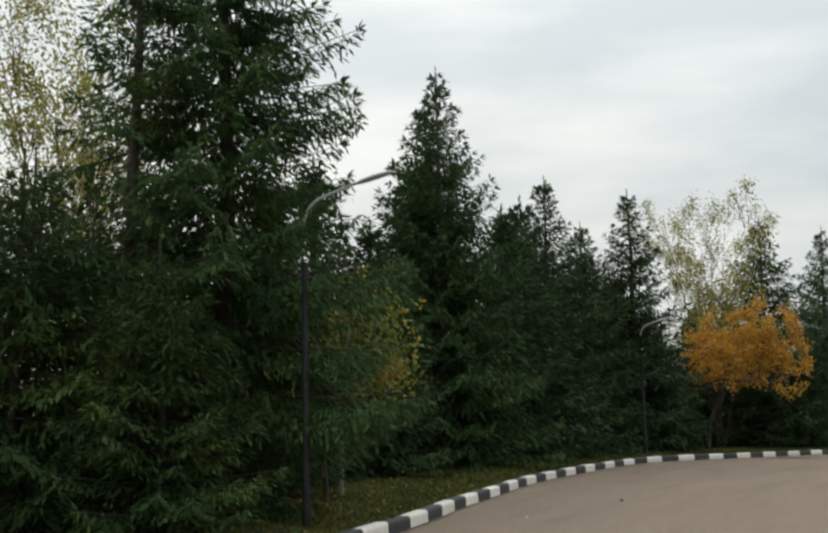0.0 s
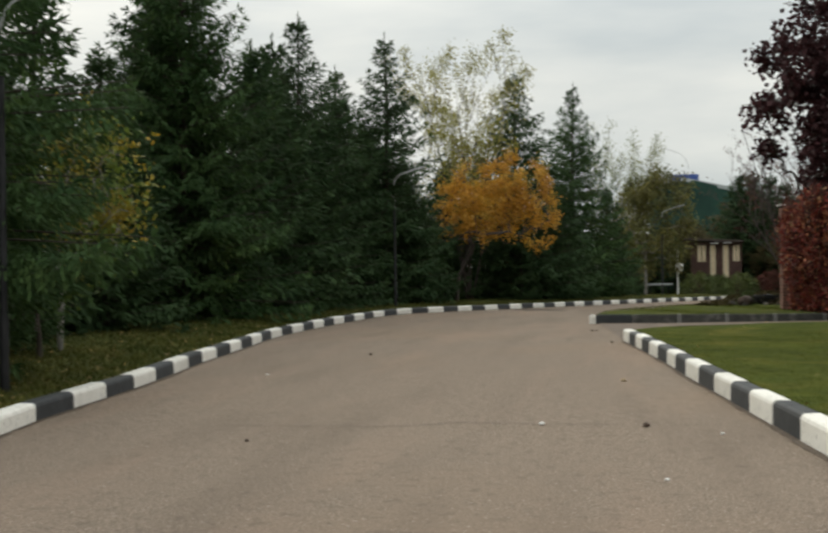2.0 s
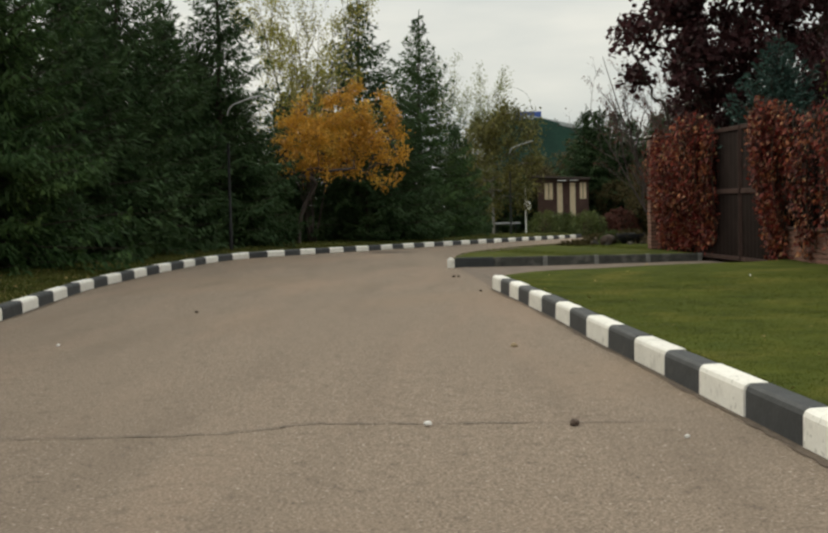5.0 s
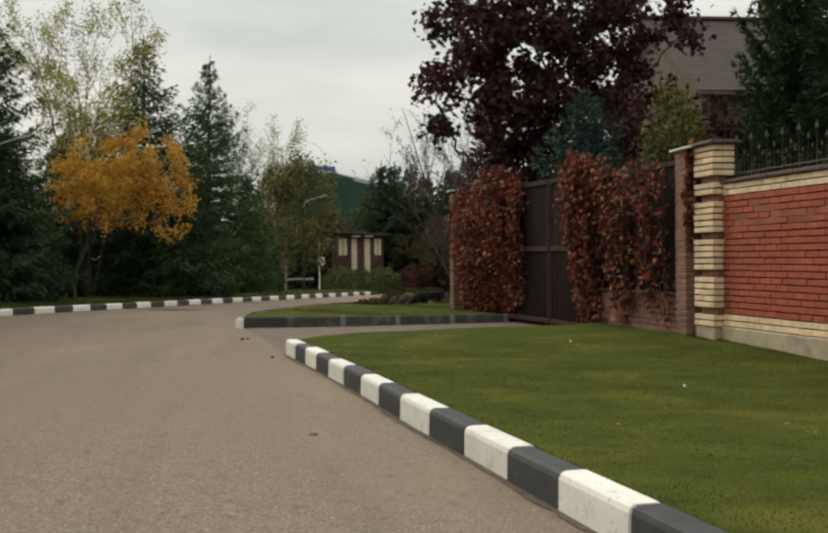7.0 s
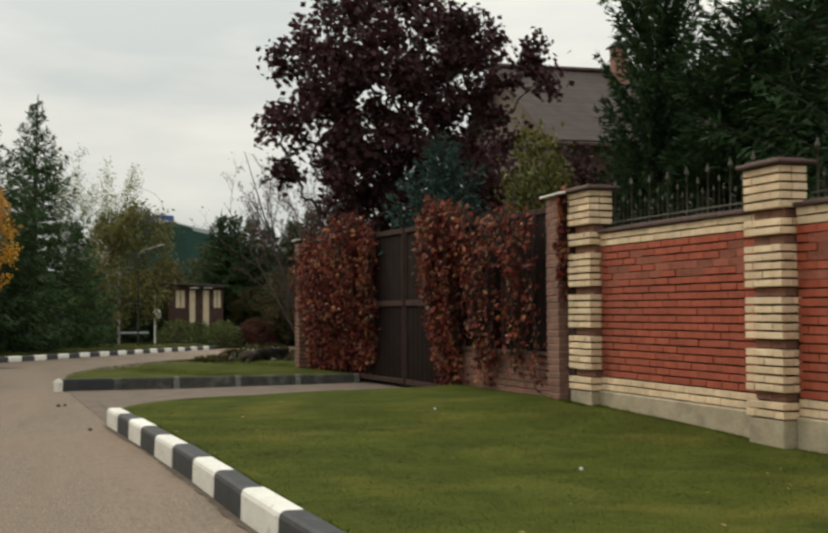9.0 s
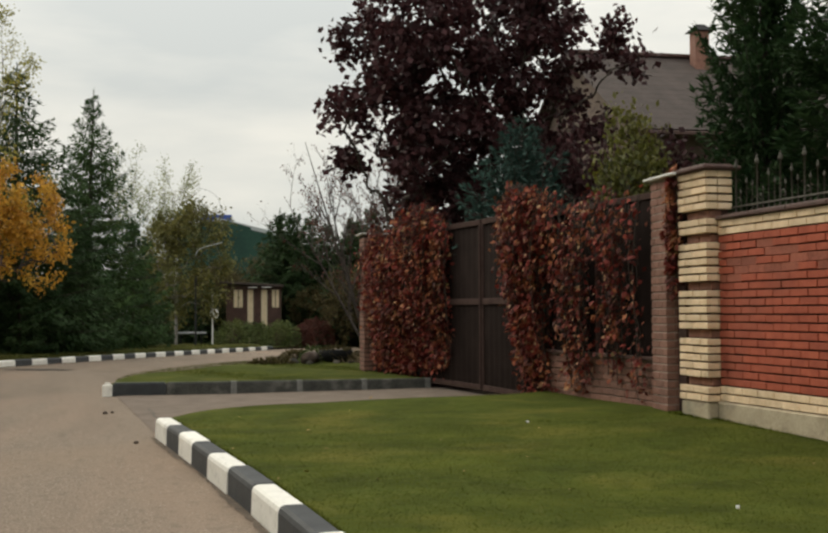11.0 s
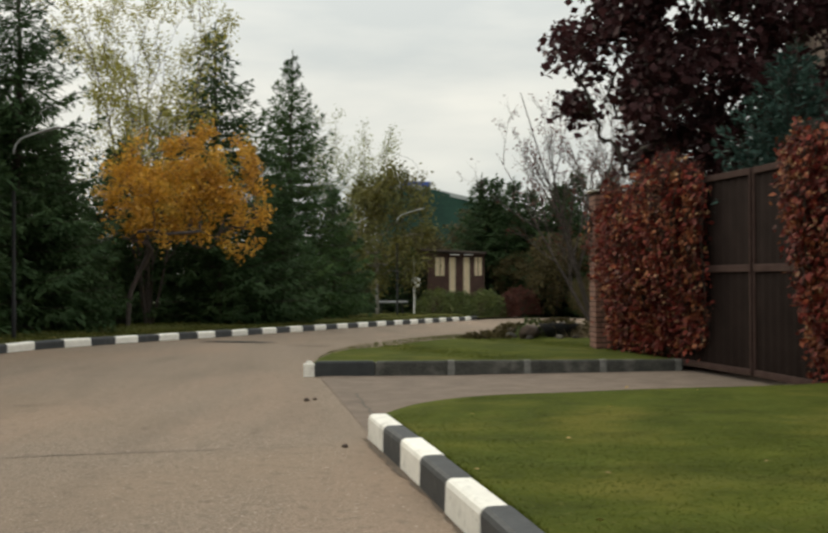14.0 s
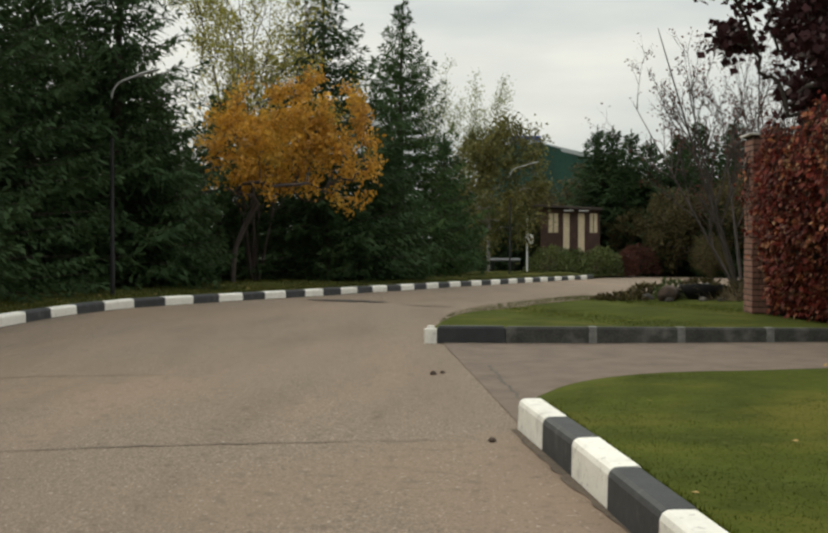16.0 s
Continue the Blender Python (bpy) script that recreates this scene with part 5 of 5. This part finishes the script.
def green_building():
    root = thing("site_building", 1.0, 86.0, -0.8, 0, "tall building wrapped in dark green sheeting", "building")
    bm = bmesh.new()
    P = [(0.2, 0), (4.1, 0), (10.5, 2.6), (10.5, 14), (0.2, 14)]
    H = [9.3, 9.5, 8.0, 8.0, 9.3]
    lo = [bm.verts.new((x, y, 0)) for x, y in P]
    hi = [bm.verts.new((x, y, h)) for (x, y), h in zip(P, H)]
    for k in range(5):
        bm.faces.new((lo[k], lo[(k + 1) % 5], hi[(k + 1) % 5], hi[k]))
    bm.faces.new(hi)
    part("sheeting", bm, M_GREEN_NET, root)
    bm = box_bm(3.0, 10.7, -0.25, 3.0, 9.45, 9.8, 0.02)
    for v in bm.verts:
        along = max(0.0, v.co.x - 4.1)
        v.co.z -= 0.235 * along
        v.co.y += 0.4 * along
    part("roof_edge", bm, M_GREY_ROOF, root, "pale grey roof edge")
    part("blue_storey", box_bm(2.2, 4.6, 3.4, 9, 9.3, 10.3, 0.02), M_BLUE, root, "blue clad upper storey")
    for k in range(4):
        part("sheeting_batten", box_bm(0.6 + k * 1.0, 0.68 + k * 1.0, -0.05, 0.0, 0.2, 8.5), M_GREEN_NET, root)


green_building()
street_lamp(4.85, 93, -0.8, 10.2, 12.9, 2.9, 180, "tall grey street lamp far beyond the buildings", 1.7)


def house():
    root = thing("house", 11.8, 13.6, 0.0, 0, "brown house with a dark shingled roof behind the garden", "house")
    part("wall", box_bm(-0.8, 16, 0.5, 8.5, 0, 5.5), M_HOUSE, root)
    for nm, a, b in (("roof_slope_front", (-0.2, 5.5), (4.4, 8.24)), ("roof_slope_back", (9.0, 5.5), (4.4, 8.24))):
        bm = bmesh.new()
        rows, prev = 16, None
        for r in range(rows + 1):
            t = r / rows
            y, z = a[0] + (b[0] - a[0]) * t, a[1] + (b[1] - a[1]) * t
            for dz in ((0.0, 0.003) if r < rows else (0.0,)):
                now = [bm.verts.new((x, y, z + dz)) for x in (-1.2, 17)]
                if prev:
                    bm.faces.new((prev[0], prev[1], now[1], now[0]))
                prev = now
        part(nm, bm, M_ROOF, root, "dark brown shingle slope")
    part("ridge", box_bm(-1.25, 17.05, 4.25, 4.55, 8.22, 8.32, 0.02), M_CAP, root)
    chimney = part("chimney", box_bm(2.3, 2.7, 3.6, 4.0, 7.2, 8.83, 0.02), M_BRICK_BROWN, root, "brown brick chimney")
    bm = box_bm(2.2, 2.8, 3.5, 4.1, 8.83, 9.02)
    for v in bm.verts:
        if v.co.z > 8.95:
            v.co.x, v.co.y = 2.5 + (v.co.x - 2.5) * 0.35, 3.8 + (v.co.y - 3.8) * 0.35
    part("chimney_cap", bm, M_POLE_DARK, chimney, "dark metal hood")
    bm = bmesh.new()
    v = [bm.verts.new(c) for c in ((-0.8, 0.4, 5.4), (-0.8, 8.5, 5.4), (-0.8, 4.4, 8.12), (-0.5, 0.4, 5.4), (-0.5, 8.5, 5.4), (-0.5, 4.4, 8.12))]
    bm.faces.new(v[:3])
    bm.faces.new(v[3:])
    for i, j in ((0, 1), (1, 2), (2, 0)):
        bm.faces.new((v[i], v[j], v[j + 3], v[i + 3]))
    part("gable", bm, M_HOUSE, root)
    part("gutter", box_bm(-1.25, 17.05, -0.32, -0.2, 5.35, 5.45, 0.02), M_CAP, root)


house()

# ---- hedges, far woods, rockery ----


def bush(seed, rx, ry, h, n, size, mat):
    g = np.random.default_rng(seed)
    d = g.normal(0, 1, (n, 3))
    d /= np.linalg.norm(d, axis=1, keepdims=True)
    d[:, 2] = abs(d[:, 2])
    r = 0.62 + 0.38 * g.random(n) ** 0.4 + 0.12 * np.sin(7 * d[:, 0] + seed) * np.sin(6 * d[:, 1])
    P = d * r[:, None] * np.array([rx, ry, h])
    D = d + g.normal(0, 0.7, (n, 3))
    V, F = blades(P, D, g.normal(0, 1, (n, 3)), size * g.uniform(0.6, 1.3, n), size * 0.65 * np.ones(n), 0.1)
    lines = []
    for k in range(7):
        a = g.uniform(0, 6.28)
        e = np.array([math.cos(a) * rx * 0.5, math.sin(a) * ry * 0.5, h * 0.75])
        lines.append(([np.zeros(3), e * 0.5 + np.array([0, 0, 0.05]), e], [0.018, 0.012, 0.005]))
    tv, tf = tubes(lines, 5)
    return np_mesh("stem", tv, tf, M_BARK), np_mesh("foliage", V, F, mat)


GH = "clipped bushes by the hut"
for k, (x, y, rx, ry, h, mat, lab) in enumerate([(3.5, 46.4, 1.15, 0.8, 1.25, M_LEAF_HEDGE, "rounded olive green bush"), (5.6, 45.6, 1.0, 0.8, 1.2, M_LEAF_HEDGE, "clipped yellow-green bush"),
                                                 (6.75, 46.0, 0.6, 0.6, 1.05, M_LEAF_BERRY, "low red barberry bush"), (7.6, 48.0, 1.1, 0.8, 1.3, M_LEAF_BERRY, "dark red-brown bush"), (4.6, 48.0, 0.9, 0.7, 1.1, M_LEAF_HEDGE, "dark green bush")]):
    plant("bush", bush(80 + k, rx, ry, h, 2600, 0.11, mat), x, y, -0.45, 0, 1.0, lab + " by the side road", "bush", GH, ("stem", "foliage"))

far_bush = broadleaf_meshes(95, [(0, 0, 0), (0, 0, 1), (0, 0, 2), (0, 0, 3)], (0, 0, 3.0), (2.6, 2.2, 2.9), 120, 5600, 0.18, 0.26, (M_BARK, M_LEAF_BROWN), r0=0.009)
GF = "far trees behind the hut"
for k, (x, y, s) in enumerate([(6.4, 54, 0.86), (8.2, 55, 0.85), (10.5, 53, 0.8), (7.4, 51.5, 0.62), (9.0, 49.5, 0.5), (12.5, 51, 0.75), (14, 47, 0.6), (15.5, 53, 0.85), (11.0, 46.5, 0.42), (18.5, 48, 0.8), (21, 53, 0.9), (16, 43, 0.6), (12.8, 39, 0.45), (7.0, 53, 0.85), (8.8, 52.5, 0.78), (10.0, 51, 0.8), (11.6, 54, 0.9), (13.2, 53, 0.9), (0.1, 50.5, 0.36), (1.3, 51.2, 0.4), (2.4, 52.5, 0.42)]):
    plant("spruce", spruce_lite, x, y, -0.62, 61 * k, (s * 1.25, s * 1.25, s), "dark far spruce beyond the side road", group=GF)
for k, (x, y, s) in enumerate([(8.0, 50.5, 0.6), (11.5, 49, 0.75), (14.0, 50, 0.8), (2.6, 55.5, 0.8), (1.4, 52.5, 0.6), (18.5, 44, 0.9), (13.0, 42.5, 0.55), (-0.5, 58, 0.9), (10.2, 44.8, 0.36), (16.5, 39, 0.7), (21, 41, 0.9), (3.2, 60, 0.9), (10, 58, 1.0), (9.5, 40.5, 0.3), (11, 34, 0.35), (9.4, 47.8, 0.75), (12.2, 47, 0.9), (7.0, 57, 1.1)]):
    plant("deciduous_tree", far_bush, x, y, -0.55, 77 * k, s, "brownish far tree thinning in autumn", group="far deciduous trees")


def far_woods():
    g = np.random.default_rng(101)
    V, F, base = [], [], 0
    for k in range(150):
        a = g.uniform(-0.95, 1.2)
        r = g.uniform(88, 135)
        c = np.array([math.sin(a) * r, math.cos(a) * r, -0.9])
        h, w = g.uniform(3.0, 5.6), g.uniform(1.8, 3.0)
        n = 190
        t = g.random(n) ** 0.8
        b = g.uniform(0, 6.28, n)
        rr = w * (1 - t) ** 0.8 * g.uniform(0.5, 1.0, n) + 0.1
        P = c + np.stack([np.cos(b) * rr, np.sin(b) * rr, t * h], 1)
        v, f = blades(P, np.stack([np.cos(b), np.sin(b), g.uniform(-0.4, 0.4, n)], 1), g.normal(0, 1, (n, 3)), np.full(n, 0.9), np.full(n, 0.55))
        V.append(v)
        F.append(f + base)
        base += len(v)
    ob = new("far_woods", np_mesh("far_woods", np.concatenate(V), np.concatenate(F), M_NEEDLE_DARK))
    tagged(ob, "dark belt of woods in the distance", "woods", kind="stuff")


far_woods()


def stone_mesh(seed, sx, sy, sz, mat=None):
    bm = bmesh.new()
    bmesh.ops.create_icosphere(bm, subdivisions=2, radius=1.0)
    for v in bm.verts:
        v.co *= 0.85 + 0.3 * noise.noise(v.co * 1.3 + Vector((seed * 3.1, 0, 0)))
        v.co = Vector((v.co.x * sx, v.co.y * sy, max(v.co.z, -0.5) * sz))
    return bm_mesh("stone", bm, mat or M_STONE)


def rockery():
    rng = random.Random(14)
    for k, (x, y, s) in enumerate([(2.75, 12.75, 0.13), (3.05, 12.3, 0.1), (3.3, 13.3, 0.2), (4.3, 12.4, 0.13), (4.15, 12.9, 0.16), (3.6, 12.25, 0.09), (2.5, 13.2, 0.12), (3.9, 12.2, 0.08)]):
        ob = new("stone", stone_mesh(k, s * 1.2, s, s * 0.75, M_STONE_DARK))
        ob.matrix_basis = pose(x, y, 0.2, 0, 0, rng.uniform(0, 360))
        tagged(ob, "dark weathered field stone edging the flower bed", "stone", "rockery stones")
    root = thing("planter", 3.66, 12.75, 0.15, label="wide dark bowl planter standing in the flower bed", category="planter")
    V, F = tubes([([(0, 0, 0.0), (0, 0, 0.02), (0, 0, 0.12), (0, 0, 0.29), (0, 0, 0.3), (0, 0, 0.24)], [0.02, 0.2, 0.28, 0.38, 0.34, 0.32])], 18)
    part_mesh("bowl", np_mesh("bowl", V, F, M_POLE_DARK, True), root)
    part_mesh("plant", bush(131, 0.34, 0.34, 0.12, 260, 0.07, M_LEAF_BROWN)[1], root).location = (0, 0, 0.25)
    root = thing("log", 3.08, 12.55, 0.27, 70, "hollow dark log lying in the flower bed", "log")
    V, F = tubes([([(-0.3, 0, 0), (-0.29, 0, 0), (-0.3, 0, 0), (0, 0.01, 0.01), (0.3, 0, 0.01), (0.301, 0, 0.01)], [0.02, 0.1, 0.14, 0.15, 0.14, 0.01])], 12)
    part_mesh("wood", np_mesh("wood", V, F, M_WOOD_LOG, True), root)
    for k, (x, y, rx, h) in enumerate([(2.3, 12.7, 0.5, 0.12), (4.25, 12.6, 0.4, 0.24), (3.25, 13.1, 0.35, 0.36), (4.5, 13.3, 0.5, 0.32), (2.9, 13.7, 0.4, 0.24)]):
        plant("bush", bush(140 + k, rx, rx * 0.7, h, 560, 0.075, M_LEAF_HEDGE if k == 2 else M_LEAF_BROWN), x, y, 0.15, 0, 1.0, "low straggling bedding plant in the rockery", "plant", "rockery plants", ("stem", "foliage"))
    g = np.random.default_rng(19)
    P = np.stack([g.normal(4.15, 0.22, 260), g.normal(12.35, 0.16, 260), np.full(260, 0.14)], 1)
    D = np.stack([g.normal(-0.3, 0.8, 260), g.normal(0, 0.6, 260), g.uniform(0.2, 1.0, 260)], 1)
    V, F = blades(P, D, g.normal(0, 1, (260, 3)), g.uniform(0.15, 0.42, 260), np.full(260, 0.014))
    tagged(new("dead_stalks", np_mesh("dead_stalks", V, F, M_STALK)), "tangle of dead tan flower stalks", "dead plants", kind="stuff")


rockery()


def young_trunk():
    root = thing("sapling_post", -7.1, -6.8, 0.13, label="thin dark sapling stem with a pale tie", category="sapling")
    V, F = tubes([([(0, 0, 0), (0.01, 0, 0.3), (-0.02, 0, 0.75)], [0.05, 0.035, 0.02])], 8)
    part_mesh("stem", np_mesh("stem", V, F, M_BARK, True), root)
    V, F = tubes([([(-0.01, 0, 0.42), (-0.02, 0, 0.6)], [0.033, 0.028])], 8)
    part_mesh("tie", np_mesh("tie", V, F, M_BARK_PALE, True), root, "pale wrap")


young_trunk()

# ---- small things on the road, leaf litter, grass ----


def crack(name, pts, width, label, mat=M_CRACK):
    """A thin ragged crack lying on the asphalt."""
    g = np.random.default_rng(len(pts) * 7 + int(abs(pts[0][0]) * 100))
    P, s = path_xy(pts, 0.07)
    P = P + g.normal(0, 0.012, P.shape)
    d = np.gradient(P, axis=0)
    n = np.stack([-d[:, 1], d[:, 0]], 1) / (np.linalg.norm(d, axis=1, keepdims=True) + 1e-9)
    w = width * g.uniform(0.35, 1.2, (len(P), 1)) * np.sin(np.linspace(0.15, 3.0, len(P)))[:, None]
    z = (fall(P[:, 1]) + 0.006 * np.sin(P[:, 0] * 0.9 + 0.4 * P[:, 1]) * np.cos(0.35 * P[:, 1]) + 0.0065 + 0.012 * (P[:, 1] > 12))[:, None]
    V = np.concatenate([np.c_[P + n * w, z], np.c_[P - n * w, z]])
    m = len(P)
    F = [(k, k + 1, m + k + 1, m + k) for k in range(m - 1)]
    return tagged(new(name, np_mesh(name, V, F, mat)), label, "crack", "road cracks", "structure")


crack("road_crack", [(-3.6, -11.2), (-1.8, -11.1), (-1.2, -10.8), (-0.5, -10.8), (0.4, -10.82), (1.15, -10.85)], 0.012, "thin dark crack across the asphalt")
crack("road_crack", [(-3.6, -1.0), (-3.0, -0.93), (-1.94, -0.65), (-0.8, -0.46), (-0.17, -0.43)], 0.012, "thin dark crack across the asphalt")
crack("road_crack", [(-5.0, 2.2), (-4.4, 2.5), (-3.8, 2.75), (-2.5, 2.9)], 0.012, "thin dark crack across the asphalt")
crack("road_crack", [(-0.32, 5.9), (-0.27, 5.3), (-0.12, 3.7), (-0.06, 3.0), (0.06, 1.6), (0.12, 0.6)], 0.02, "dark crack where the driveway joins the road")
# A wide near-black strip laid flat on the asphalt.
crack("road_crack", [(-3.65, 16.7), (-3.2, 16.35), (-2.6, 15.95), (-1.85, 15.4)], 0.34, "wide dark strip on the asphalt by the far kerb", M_DARK_STRIP)
crack("road_crack", [(-1.55, 14.1), (-1.0, 13.6), (-0.5, 13.1)], 0.09, "dark patch in the asphalt", M_GRIT_SHADE)
crack("road_crack", [(-4.4, 6.2), (-3.0, 6.6), (-1.5, 6.4)], 0.012, "thin dark crack across the asphalt")


def road_bits():
    rng = random.Random(31)
    for k, (x, y, s, mat, lab) in enumerate([(-0.49, -10.87, 0.03, M_CAP_WHITE, "small pale stone on the asphalt"), (0.34, -10.9, 0.04, M_WOOD_LOG, "dark clod lying on the asphalt"), (0.9, -11.3, 0.02, M_CAP_WHITE, "small pale stone on the asphalt"),
                                             (-3.66, -3.25, 0.035, M_WOOD_LOG, "dark clod lying on the asphalt"), (-4.18, -6.6, 0.025, M_CAP_WHITE, "small pale stone on the asphalt"), (0.45, -13.3, 0.02, M_CAP_WHITE, "small pale stone on the asphalt"),
                                             (-0.17, -0.46, 0.03, M_WOOD_LOG, "brown crumpled leaf on the asphalt"), (-0.63, 3.0, 0.04, M_WOOD_LOG, "brown crumpled leaf on the asphalt"), (-0.55, 3.1, 0.03, M_WOOD_LOG, "brown crumpled leaf on the asphalt"),
                                             (0.11, -7.2, 0.04, M_STALK, "olive curled leaf on the asphalt"), (-2.6, -12, 0.025, M_WOOD_LOG, "dark clod lying on the asphalt")]):
        ob = new("road_debris", stone_mesh(50 + k, s, s * 0.8, s * 0.7, mat))
        ob.matrix_basis = pose(x, y, 0.35 * s, rng.uniform(-15, 15), 0, rng.uniform(0, 360))
        tagged(ob, lab, "debris", "bits on the road")
    for k, (x, y) in enumerate([(3.42, -1.62), (3.2, -6.2)]):
        ob = new("pale_scrap", stone_mesh(70 + k, 0.016, 0.013, 0.016, M_WHITE))
        ob.matrix_basis = pose(x, y, 0.235 - 0.05 * k, 0, 0, 40 * k)
        tagged(ob, "tiny white scrap lying in the lawn", "scrap", "scraps in the lawn")


road_bits()


def litter(name, n, seed, sampler, size, mat, label):
    g = np.random.default_rng(seed)
    P = sampler(g, n)
    D = np.stack([g.normal(0, 1, len(P)), g.normal(0, 1, len(P)), g.normal(0.1, 0.15, len(P))], 1)
    N = np.stack([g.normal(0, 0.35, len(P)), g.normal(0, 0.35, len(P)), np.ones(len(P))], 1)
    sz = size * g.uniform(0.5, 1.4, len(P))
    V, F = blades(P, D, N, sz, sz * 0.7, 0.15)
    tagged(new(name, np_mesh(name, V, F, mat)), label, "fallen leaves", kind="stuff")


LP, LS = path_xy(LEFT_LINE, 0.2)


def verge_points(g, n, depth):
    i = g.integers(70, len(LP) - 2, n)
    d = abs(g.normal(0, depth, n)) + 0.22
    x, y = LP[i, 0] - d, LP[i, 1] + g.uniform(-0.1, 0.1, n) + np.where(LP[i, 1] > 12, d * 0.6, 0)
    s = np.clip(d / 24, 0, 1)
    z = fall(y) + 0.115 + np.minimum(0.12, s * 1.2) + 0.025 * np.sin(1.7 * x + 0.8 * y) * np.sin(1.1 * y - 0.5 * x) * np.minimum(1, 12 * s)
    return np.stack([x, y, z + 0.015], 1)


litter("leaf_litter", 2600, 3, lambda g, n: verge_points(g, n, 1.6), 0.06, M_FALLEN, "yellow and brown leaves fallen on the verge")


def lawn_points(g, n):
    y = g.uniform(-15.0, 2.2, n)
    kx = np.interp(y, [-17, -10.6, -6.6, -3.15, 0, 0.45, 1.1, 1.6, 1.94, 2.12], [2.1, 1.3, 0.81, 0.43, 0.0, 0.18, 0.45, 0.85, 1.44, 2.6])
    bx = np.where(y < -0.6, 5.22 + 0.068 * np.maximum(0, -1.8 - y), 4.85)
    t = g.random(n)
    x = kx + 0.15 + (bx - kx - 0.15) * t
    s = np.clip((x - kx - 0.1) / (5.6 - kx - 0.1), 0, 1)
    return np.stack([x, y, 0.165 + s * np.interp(y, [-5.5, -1.5], [-0.03, 0.09]) + 0.012 * np.sin(2.1 * x + y) * np.sin(1.3 * y) * np.minimum(1, 10 * s) - 0.004], 1)


def island_points(g, n):
    y = g.uniform(6.36, 15, n)
    ex = np.interp(y, [6.35, 7.6, 9.2, 10.9, 12.8, 15.4], [-0.72, -0.78, -0.66, -0.19, 0.73, 1.88])
    x = ex + 0.1 + g.random(n) * 5.5
    return np.stack([x, y, 0.165 + fall(y)], 1)


def grass(name, seed, P, h, mat, label, w=0.006, flop=0.45):
    g = np.random.default_rng(seed)
    n = len(P)
    lean = np.stack([g.normal(0, flop, n), g.normal(0, flop, n), np.ones(n)], 1)
    hh = h * g.uniform(0.5, 1.3, n)[:, None]
    side = np.stack([g.normal(0, 1, n), g.normal(0, 1, n), np.zeros(n)], 1)
    side /= np.linalg.norm(side, axis=1, keepdims=True)
    V = np.stack([P - side * w, P + side * w, P + lean * hh], 1).reshape(-1, 3)
    tagged(new(name, np_mesh(name, V, np.arange(3 * n).reshape(-1, 3), mat)), label, "grass", kind="stuff")


litter("lawn_leaves", 70, 8, lambda g, n: lawn_points(g, n) + np.array([0, 0, 0.02]), 0.04, M_FALLEN, "a few pale leaves fallen on the lawn")
rg = np.random.default_rng(77)
grass("grass", 1, lawn_points(rg, 170000), 0.012, M_BLADE, "short green lawn grass", 0.0038, 0.6)


def edge_points(g, n):
    """Along the wall's foot and along the back of the kerb."""
    u = g.uniform(-0.6, 12, n // 2)
    a = math.radians(WALL_TURN)
    off = 0.06 + abs(g.normal(0, 0.03, n // 2))
    wx, wy = WALL_X + u * math.sin(a) - off, WALL_Y - u * math.cos(a)
    wx = np.where(u < 0, wx - 0.13, wx)
    wz = 0.16 + 0.95 * np.interp(wy, [-5.5, -1.5], [-0.03, 0.09])
    K, ks = path_xy(RIGHT_LINE, 0.1)
    v = g.uniform(0.1, 15, n - n // 2)
    kx, ky = np.interp(v, ks, K[:, 0]) + 0.165 + abs(g.normal(0, 0.02, len(v))), np.interp(v, ks, K[:, 1])
    return np.concatenate([np.stack([wx, wy, wz], 1), np.stack([kx, ky, np.full(len(v), 0.16)], 1)])


grass("edge_grass", 5, edge_points(rg, 7000), 0.032, M_BLADE, "longer grass fringe along the wall and the kerb", 0.004, 0.35)
grass("grass", 2, island_points(rg, 30000), 0.022, M_BLADE, "short green lawn grass behind the driveway", 0.006, 0.4)
grass("grass", 4, verge_points(rg, 60000, 1.5), 0.055, M_DRYBLADE, "coarse yellowing verge grass", 0.008)

wall_bay("wall_bay_near", 0.0, 2.95, True)
